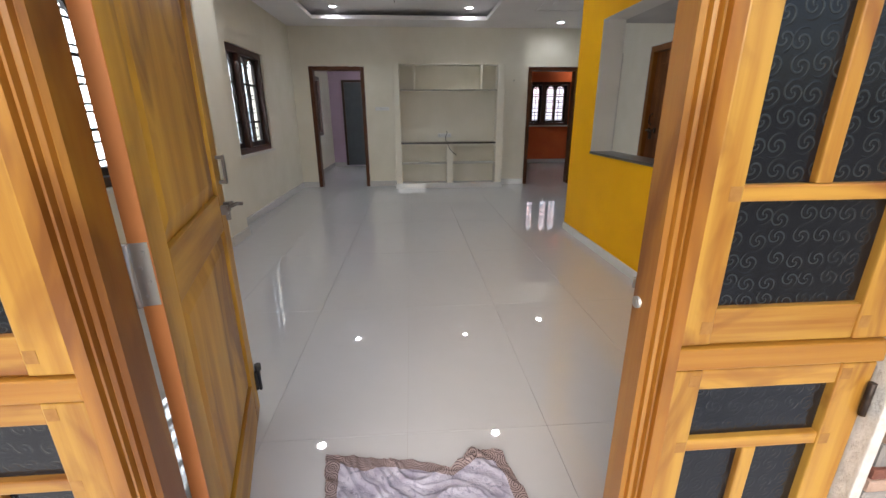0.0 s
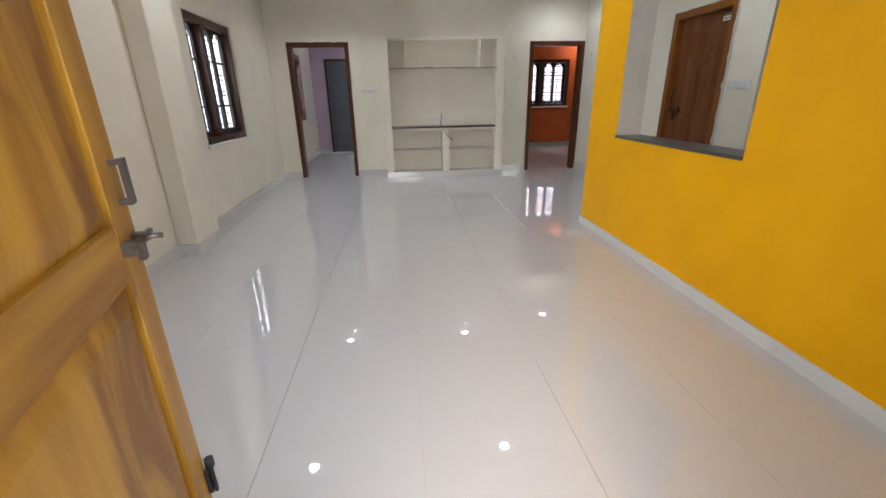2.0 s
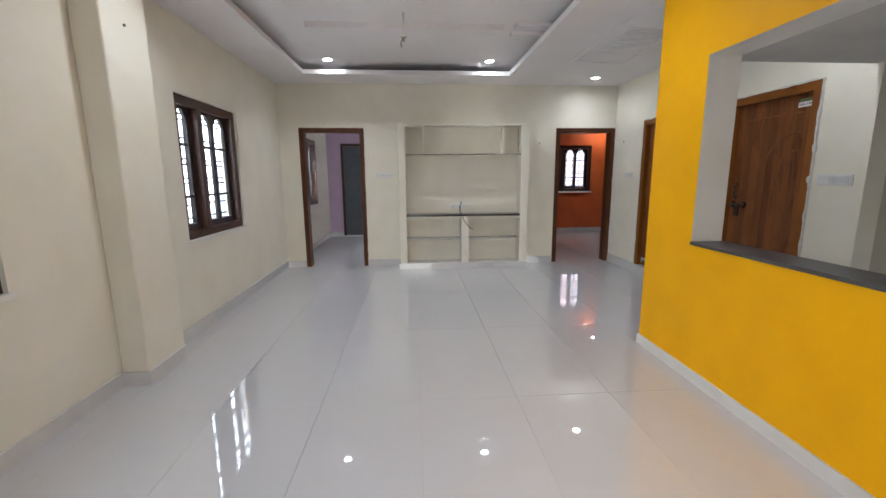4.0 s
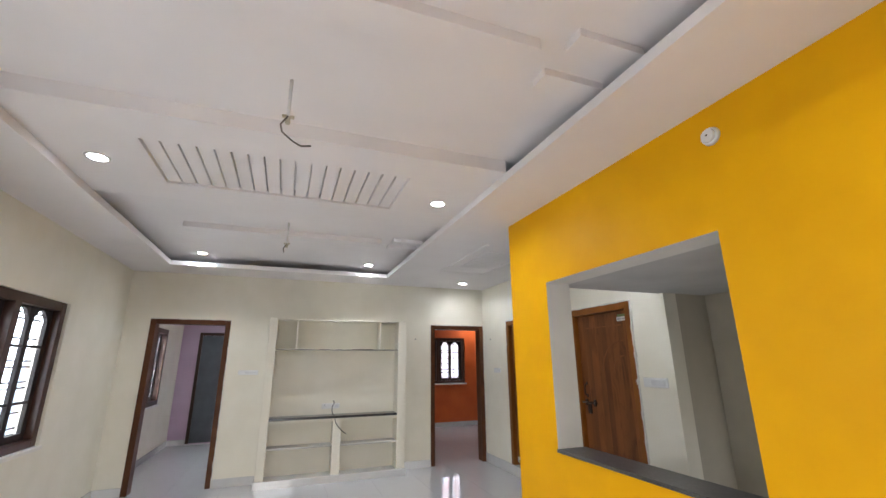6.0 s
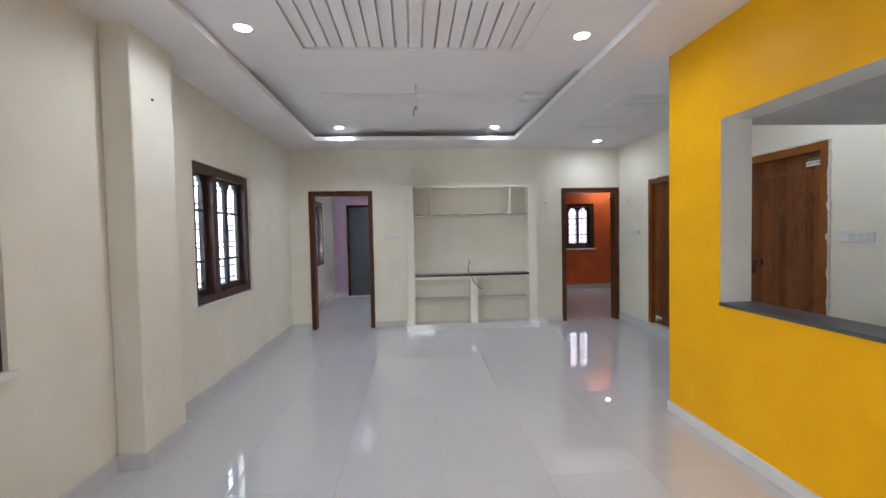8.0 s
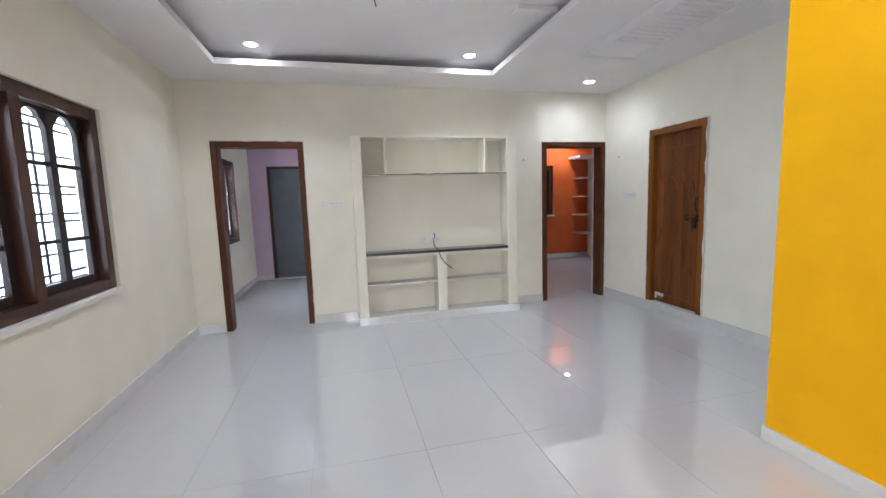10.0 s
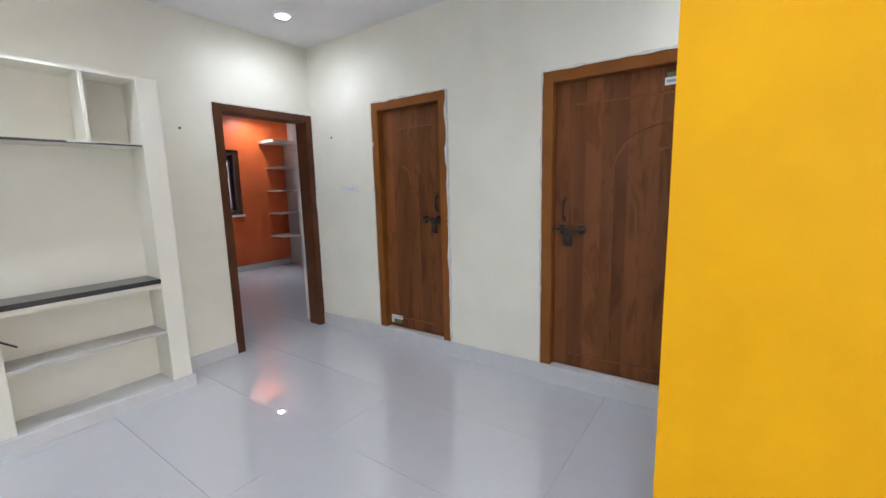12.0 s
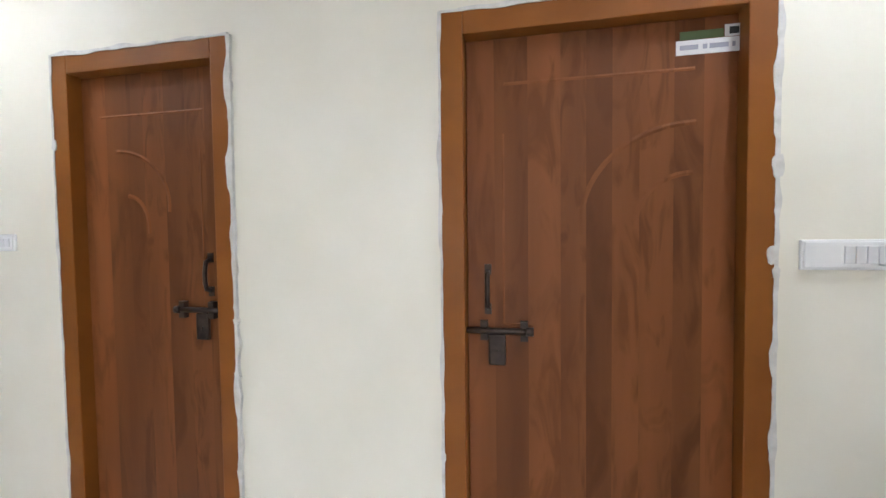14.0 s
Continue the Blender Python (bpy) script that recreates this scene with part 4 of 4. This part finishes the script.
# ---- electrical fittings ----
def switch_plate(m, w, h, n_switch, socket, label):
    """Local x along the wall, y out of the wall, z up, from the lower left corner."""
    th = empty("switch_board", m, label, "switch")
    boxpart("back_box", (0, 0.0, 0), (w, 0.012, h), PLASTIC, th, 0.004)
    plate = boxpart("plate", (0.006, 0.012, 0.006), (w - 0.006, 0.017, h - 0.006), PLASTIC, th, 0.002)
    pw = 0.024
    for k in range(n_switch):
        boxpart("rocker", (0.016 + k * (pw + 0.002), 0.017, 0.018), (0.016 + k * (pw + 0.002) + pw, 0.0215, h - 0.018), ROCKER, plate, 0.0015)
    if socket:
        c = w - 0.042
        b = bmesh.new()
        box(b, (c - 0.028, 0.017, 0.012), (c + 0.028, 0.019, h - 0.012))
        face = part("socket_plate", b, PLASTIC, th)
        b = bmesh.new()
        for dx, dz, r in ((-0.010, -0.008, 0.0035), (0.010, -0.008, 0.0035), (0, 0.012, 0.0045)):
            cyl(b, (c + dx, 0.0188, h / 2 + dz), (c + dx, 0.0195, h / 2 + dz), r, n=10)
        part("socket_holes", b, CABLE, face)
    return th


switch_plate(pose(0.36, NORTH, 1.385, 0, 0, 180), 0.255, 0.062, 6, False, "white switch board on the cream wall beside a doorway")
switch_plate(pose(EAST, 8.06, 1.37, 0, 0, 90), 0.215, 0.07, 4, False, "white switch board on the cream wall near the corner")
switch_plate(pose(EAST, 4.977, 1.308, 0, 0, 90), 0.268, 0.084, 6, False, "white switch board with a socket beside the wide door")
th = switch_plate(pose(EAST, 4.985, 1.312, 0, 0, 90), 0.09, 0.076, 0, True, "white power socket at the end of a switch board")
switch_plate(pose(1.495, 8.585, 0.905, 0, 0, 180), 0.25, 0.072, 2, True, "white socket board above the stone shelf")


def cord(name, pts, r, m, label, category):
    cu = bmesh.new()
    fine = []
    P = [Vector(p) for p in pts]
    P = [P[0] * 2 - P[1]] + P + [P[-1] * 2 - P[-2]]
    for i in range(1, len(P) - 2):
        for k in range(6):
            t = k / 6
            a, b_, c, d = P[i - 1], P[i], P[i + 1], P[i + 2]
            fine.append(0.5 * ((2 * b_) + (c - a) * t + (2 * a - 5 * b_ + 4 * c - d) * t * t + (3 * b_ - a - 3 * c + d) * t ** 3))
    fine.append(P[-2])
    tube(cu, fine, r, 7)
    return tagged(finish(name, cu, m), label, category)


cord("loose_cable", [(1.400, 8.54, 1.02), (1.412, 8.53, 0.98), (1.385, 8.51, 0.93), (1.385, 8.44, 0.86), (1.40, UY - 0.02, 0.835), (1.43, UY - 0.03, 0.74), (1.49, UY - 0.03, 0.66), (1.565, UY - 0.04, 0.60)],
     0.006, CABLE, "black loose cable hanging over the stone shelf edge", "cable")

# lamp holder on the yellow wall
th = empty("lamp_holder", pose(YX, 3.335, 2.602, 0, -90, 0), "round white plastic lamp holder on the yellow wall", "lamp holder")
b = bmesh.new()
cyl(b, (0, 0, 0), (0, 0, 0.018), 0.046, 0.042, n=24)
part("base", b, PLASTIC, th)
b = bmesh.new()
cyl(b, (0, 0, 0.018), (0, 0, 0.034), 0.034, 0.031, n=20)
cup = part("cup", b, PLASTIC, th)
b = bmesh.new()
cyl(b, (0, 0, 0.0342), (0, 0, 0.036), 0.005, n=12)
part("contact", b, BRONZE, cup)


def fan_hook(x, y, z_top, z_low, tail):
    th = empty("fan_hook", pose(x, y, z_top), "white ceiling fan rod with loose wires, no fan", "fan hook", "empty fan hooks")
    L = z_top - z_low
    b = bmesh.new()
    cyl(b, (0, 0, 0), (0, 0, -L), 0.008, n=10)
    part("rod", b, PLASTIC, th)
    b = bmesh.new()
    box(b, (-0.028, -0.004, -L - 0.005), (0.028, 0.004, -L + 0.010))
    cyl(b, (0, 0, -L - 0.035), (0, 0, -L), 0.012, n=10)
    shackle = part("shackle", b, BEIGE, th, "beige connector with bare wire ends")
    b = bmesh.new()
    tube(b, [(0, -0.01, -L), (-0.03, -0.012, -L - 0.05), (-0.02, -0.012, -L - 0.09), (0.03, -0.012, -L - 0.13), (0.07, -0.012, -L - 0.15), (0.115, -0.012, -L - 0.14)][:6 if tail else 3], 0.0045)
    part("wire", b, GREYWIRE, shackle)


fan_hook(0.609, 4.02, TRAY, 2.70, True)
fan_hook(0.615, 6.35, TRAY, 2.69, False)


def wall_plug(m):
    th = empty("wall_plug", m, "small grey screw plug in the wall", "wall plug", "screw plugs in the walls")
    b = bmesh.new()
    cyl(b, (0, 0, 0), (0, 0, 0.008), 0.010, 0.008, n=10)
    part("cap", b, GREYSTONE, th)
    return th


wall_plug(pose(EAST, 8.376, 1.898, 0, -90, 0))
wall_plug(pose(2.66, NORTH, 1.90, 90, 0, 0))
wall_plug(pose(WEST, 5.62, 2.02, 0, 90, 0))
wall_plug(pose(-1.143, 5.13, 2.36, 0, 90, 0))

# ---- cloth mat by the door ----
CLOTH = mat("purple_grey_cloth", (0.29, 0.27, 0.345), 0.9, blotch=((0.15, 0.14, 0.19), 26.0, (1.0, 1.0, 1.0), 0.54), second=(0.45, 0.43, 0.51), scale=14, detail=4, mix=0.5, bump=0.3, bump_scale=120)
BORD = mat("patterned_border_cloth", (0.42, 0.33, 0.31), 0.9, bump=0.3, bump_scale=120, coarse=False)
bx_ = BORD.node_tree.nodes.new("ShaderNodeMix")
bx_.data_type = "RGBA"
bx_.inputs[6].default_value = (0.28, 0.215, 0.21, 1)
bx_.inputs[7].default_value = (0.05, 0.028, 0.034, 1)
BORD.node_tree.links.new(swirl(BORD.node_tree, "X", "Y", 15, 0.9, 48.0, 1.0), bx_.inputs[0])
BORD.node_tree.links.new(bx_.outputs[2], BORD.node_tree.nodes["Principled BSDF"].inputs["Base Color"])


def along(pts, u):
    s = u * (len(pts) - 1)
    i = min(int(s), len(pts) - 2)
    f = s - i
    return Vector(pts[i]) * (1 - f) + Vector(pts[i + 1]) * f


low_edge = [(0.465, 1.475), (0.59, 1.475), (0.69, 1.60), (0.86, 1.55), (1.06, 1.475), (1.205, 1.475)]
top_edge = [(0.372, 2.01), (0.56, 1.975), (0.72, 1.95), (0.87, 1.905), (0.96, 1.985), (1.075, 1.975)]
mat_ob = empty("floor_cloth", pose(0, 0, 0), "crumpled purple-grey patterned cloth lying as a doormat", "cloth")
NU, NV = 130, 90
bm1, bm2 = bmesh.new(), bmesh.new()
grids = {}
for j in range(NV + 1):
    for i in range(NU + 1):
        u, v = i / NU, j / NV
        p = along(low_edge, u) * (1 - v) + along(top_edge, u) * v
        q = 0.85 * p.x + 1.6 * p.y
        wav = noise.noise(Vector((p.x * 3.5, p.y * 3.5, 2)))
        ridge = 1 - abs(math.sin(19 * q + 6 * wav))
        ridge2 = 1 - abs(math.sin(45 * q + 9 * wav + 4 * p.x))
        fold = (0.020 * ridge ** 3 + 0.009 * ridge2 ** 2) * (0.35 + 1.1 * abs(noise.noise(Vector((p.x * 6, p.y * 6, 3)))))
        fold += 0.004 * max(0.0, math.sin(48 * q + 5 * noise.noise(Vector((p.x * 4, p.y * 4, 0))))) * (0.4 + 0.9 * abs(noise.noise(Vector((p.x * 5, p.y * 5, 3)))))
        z = 0.006 + fold + 0.008 * abs(noise.noise(Vector((p.x * 9, p.y * 9, 7))))
        if v > 0.9 and 0.72 < u < 0.86:
            z += 0.018 * math.sin((u - 0.72) / 0.14 * math.pi)
        wob = 0.012 * noise.noise(Vector((u * 9, v * 9, 11)))
        grids[i, j] = (p.x + wob, p.y + wob, z)
for j in range(NV):
    for i in range(NU):
        u, v = (i + 0.5) / NU, (j + 0.5) / NV
        edge = v > 0.885 or u < 0.055 or u > 0.93
        tgt = bm2 if edge else bm1
        f = tgt.faces.new([tgt.verts.new(grids[k]) for k in ((i, j), (i + 1, j), (i + 1, j + 1), (i, j + 1))])
        f.smooth = True
for tgt in (bm1, bm2):
    bmesh.ops.remove_doubles(tgt, verts=tgt.verts[:], dist=0.0004)
part("cloth_field", bm1, CLOTH, mat_ob)
part("cloth_border", bm2, BORD, mat_ob, "dark swirl-patterned border")
RAG = mat("green_grey_rag", (0.20, 0.20, 0.13), 0.9, second=(0.35, 0.34, 0.27), scale=30)
bm = bmesh.new()
for k in range(3):
    tube(bm, [(0.285 + 0.012 * k, 1.475 + 0.01 * k, 0.006), (0.315 + 0.008 * k, 1.53, 0.016 + 0.004 * k), (0.355, 1.565 + 0.006 * k, 0.018), (0.40 - 0.01 * k, 1.575 - 0.01 * k, 0.008)], 0.007)
tagged(finish("rag", bm, RAG), "twisted green-grey rag on the floor by the door", "rag")


# ---- kitchen seen through the openings ----
bm = bmesh.new()
box(bm, (KITCHEN_E - 0.012, SOUTH + 0.02, 0.87), (KITCHEN_E - 0.001, 4.50, 1.594))
structure("backsplash", bm, DARKTILE, "glossy dark brown wall tiles above the counter", "wall tiles")
ctr = empty("kitchen_counter", pose(0, 0, 0), "black granite kitchen counter on slab legs with pale shelves", "counter")
boxpart("worktop", (5.70, SOUTH + 0.03, 0.835), (KITCHEN_E - 0.013, 4.50, 0.87), GRANITE, ctr, 0.004)
boxpart("front_edge", (5.695, SOUTH + 0.03, 0.79), (5.725, 4.50, 0.834), GRANITE, ctr, 0.003)
for y in (1.9, 2.75, 3.55):
    boxpart("slab_leg", (5.72, y - 0.03, 0.0), (KITCHEN_E - 0.013, y + 0.03, 0.789), GRANITE, ctr, 0.003)
for ya, yb in ((1.94, 2.71), (2.79, 3.51), (3.59, 4.49)):
    boxpart("under_shelf", (5.86, ya, 0.43), (KITCHEN_E - 0.013, yb, 0.46), DULLWHITE, ctr, 0.003)
sh = empty("kitchen_wall_shelves", pose(0, 0, 0), "pale plastered wall shelves above the dark tiles", "shelf")
for x, z, thick in ((6.05, 1.595, 0.035), (6.22, 1.885, 0.02)):
    boxpart("shelf_board", (x, SOUTH + 0.03, z), (KITCHEN_E - 0.001, 4.50, z + thick), DULLWHITE, sh, 0.003)
b = bmesh.new()
pts = [(5.80, 2.735), (5.45, 2.165), (6.28, 2.165), (6.28, 2.735)]
r0 = [b.verts.new((x, 2.95 + (0.35 if z > 2.5 else 0), z)) for x, z in pts]
r1 = [b.verts.new((x, 4.42 - (0.35 if z > 2.5 else 0), z)) for x, z in pts]
b.faces.new(r0)
b.faces.new(r1[::-1])
for k in range(4):
    b.faces.new((r0[k], r1[k], r1[(k + 1) % 4], r0[(k + 1) % 4]))
hood = empty("chimney_hood", pose(0, 0, 0), "plain plastered chimney hood over the counter", "hood")
part("hood_body", b, DULLWHITE, hood)
boxpart("hood_rim", (5.44, 2.94, 2.105), (6.285, 4.43, 2.164), PLASTIC, hood, 0.002)
switch_plate(pose(KITCHEN_E - 0.012, 3.30, 1.45, 0, 0, 90), 0.26, 0.075, 4, True, "white switch board on the dark kitchen tiles")

# ---- shelves in the orange room ----
sh = empty("corner_shelves", pose(0, 0, 0), "white plastered open shelves in the orange corner", "shelf")
boxpart("upright", (5.98, 11.80, 0.0), (6.05, OR_N - 0.002, 2.30), WHITE, sh, 0.004)
for k, z in enumerate((0.565, 0.985, 1.40, 1.815, 2.26)):
    boxpart("shelf_board", (5.58 if k < 4 else 5.48, 11.84, z), (5.979, OR_N - 0.002, z + (0.025 if k < 4 else 0.05)), WHITE, sh, 0.003)

# ---- pieces last: stone cladding by the entrance, floor tiles ----
clad = empty("cladding", pose(0, 0, 0), "red and grey split-stone cladding with pale joints on the front wall", "wall cladding", kind="structure")
JOINT = mat("pale_joint", (0.62, 0.60, 0.57), 0.85, second=(0.5, 0.48, 0.46), scale=30, bump=0.4, bump_scale=80)
RED = mat("red_stone", (0.30, 0.115, 0.075), 0.8, second=(0.22, 0.085, 0.06), scale=18, detail=7, bump=0.5, bump_scale=40, per_piece=0.25)
GREYB = mat("grey_stone_piece", (0.33, 0.31, 0.29), 0.8, second=(0.24, 0.22, 0.21), scale=18, detail=7, bump=0.5, bump_scale=40, per_piece=0.25)
BROWNB = mat("brown_stone_piece", (0.20, 0.13, 0.10), 0.8, second=(0.15, 0.095, 0.075), scale=18, detail=7, bump=0.5, bump_scale=40, per_piece=0.25)
bm = bmesh.new()
box(bm, (1.728, 1.298, -0.3), (3.0, 1.329, 2.5))
part("joint_bed", bm, JOINT, clad, "pale mortar bed")
boxpart("plaster_reveal", (1.7005, 1.285, -0.3), (1.727, 1.33, 2.5), PLASTER, clad, 0.003, "whitewashed plaster edge")
rnd = random.Random(11)
meshes = {}


def stone(w, h):
    key = (round(w, 3), round(h, 3))
    if key not in meshes:
        b = bmesh.new()
        box(b, (0, -0.016, 0), (w, 0.0, h))
        bmesh.ops.bevel(b, geom=[e for e in b.edges if all(v.co.y < -0.01 for v in e.verts)], offset=0.004, segments=1, affect="EDGES")
        bmesh.ops.recalc_face_normals(b, faces=b.faces[:])
        me = bpy.data.meshes.new("stone")
        b.to_mesh(me)
        b.free()
        meshes[key] = me
    return meshes[key]


PINKB = mat("pale_pink_stone", (0.47, 0.33, 0.26), 0.8, second=(0.38, 0.26, 0.20), scale=18, detail=7, bump=0.5, bump_scale=40, per_piece=0.2)
PALEB = mat("pale_grey_stone", (0.50, 0.49, 0.47), 0.8, second=(0.42, 0.41, 0.40), scale=18, detail=7, bump=0.5, bump_scale=40, per_piece=0.15)
LONG, SHORT = (0.15, 0.20, 0.26), (0.075, 0.10, 0.125)
COURSES = [(0.030, LONG, (PINKB, RED, PINKB)), (0.026, LONG, (RED, RED, BROWNB)), (0.058, SHORT, (BROWNB, GREYB, BROWNB, RED)), (0.026, LONG, (RED, BROWNB)),
           (0.030, LONG, (PALEB, PALEB, GREYB)), (0.030, LONG, (PINKB, RED)), (0.026, LONG, (RED, BROWNB, PINKB)), (0.058, SHORT, (GREYB, BROWNB, BROWNB, PINKB))]
z, row = -0.02, 0
while z < 1.15:
    h, sizes, stock = COURSES[row % len(COURSES)]
    x = 1.733
    while x < 2.55:
        w = rnd.choice(sizes)
        me = stone(w, h)
        ms = rnd.choice(stock)
        ob = new("stone", me)
        if not me.materials:
            me.materials.append(ms)
        ob.material_slots[0].link = "OBJECT"
        ob.material_slots[0].material = ms
        ob.matrix_basis = pose(x, 1.2985 - rnd.random() * 0.004, z)
        ob.parent = clad
        x += w + 0.006
    z += h + 0.006
    row += 1

# floor tiles
TP, GAP = 0.615, 0.0018


def tile_data(y_start):
    b = bmesh.new()
    box(b, (GAP / 2, y_start, -0.0045), (TP - GAP / 2, 2 * TP - GAP / 2, 0.0))
    bmesh.ops.recalc_face_normals(b, faces=b.faces[:])
    me = bpy.data.meshes.new("tile")
    b.to_mesh(me)
    b.free()
    me.materials.append(TILE)
    return me


tile_mesh, cut_mesh = tile_data(GAP / 2), tile_data(0.6402)
i0, i1 = math.floor((WEST - 0.70) / TP), math.ceil((EAST - 0.70) / TP)
for i in range(i0, i1):
    for j in range(-1, 9):
        xa, ya = 0.70 + i * TP, 2.105 + j * 2 * TP
        if ya > OR_N - 0.3:
            continue
        ob = new("tile", tile_mesh if j >= 0 else cut_mesh)
        ob.matrix_basis = pose(xa, ya, 0.0)
        ob.parent = floor
bm = bmesh.new()
box(bm, (EAST + 0.02, SOUTH, -0.003), (KITCHEN_E, OR_N, -0.0005))
part("far_tiles", bm, TILE, floor)
boxpart("doorway_tile", (0.246, 1.323, -0.03), (1.186, 1.4405, 0.0), TILE, floor, 0)
boxpart("doorway_tile", (-0.284, 1.4412, -0.0035), (1.70, 1.5138, 0.0), TILE, floor, 0)
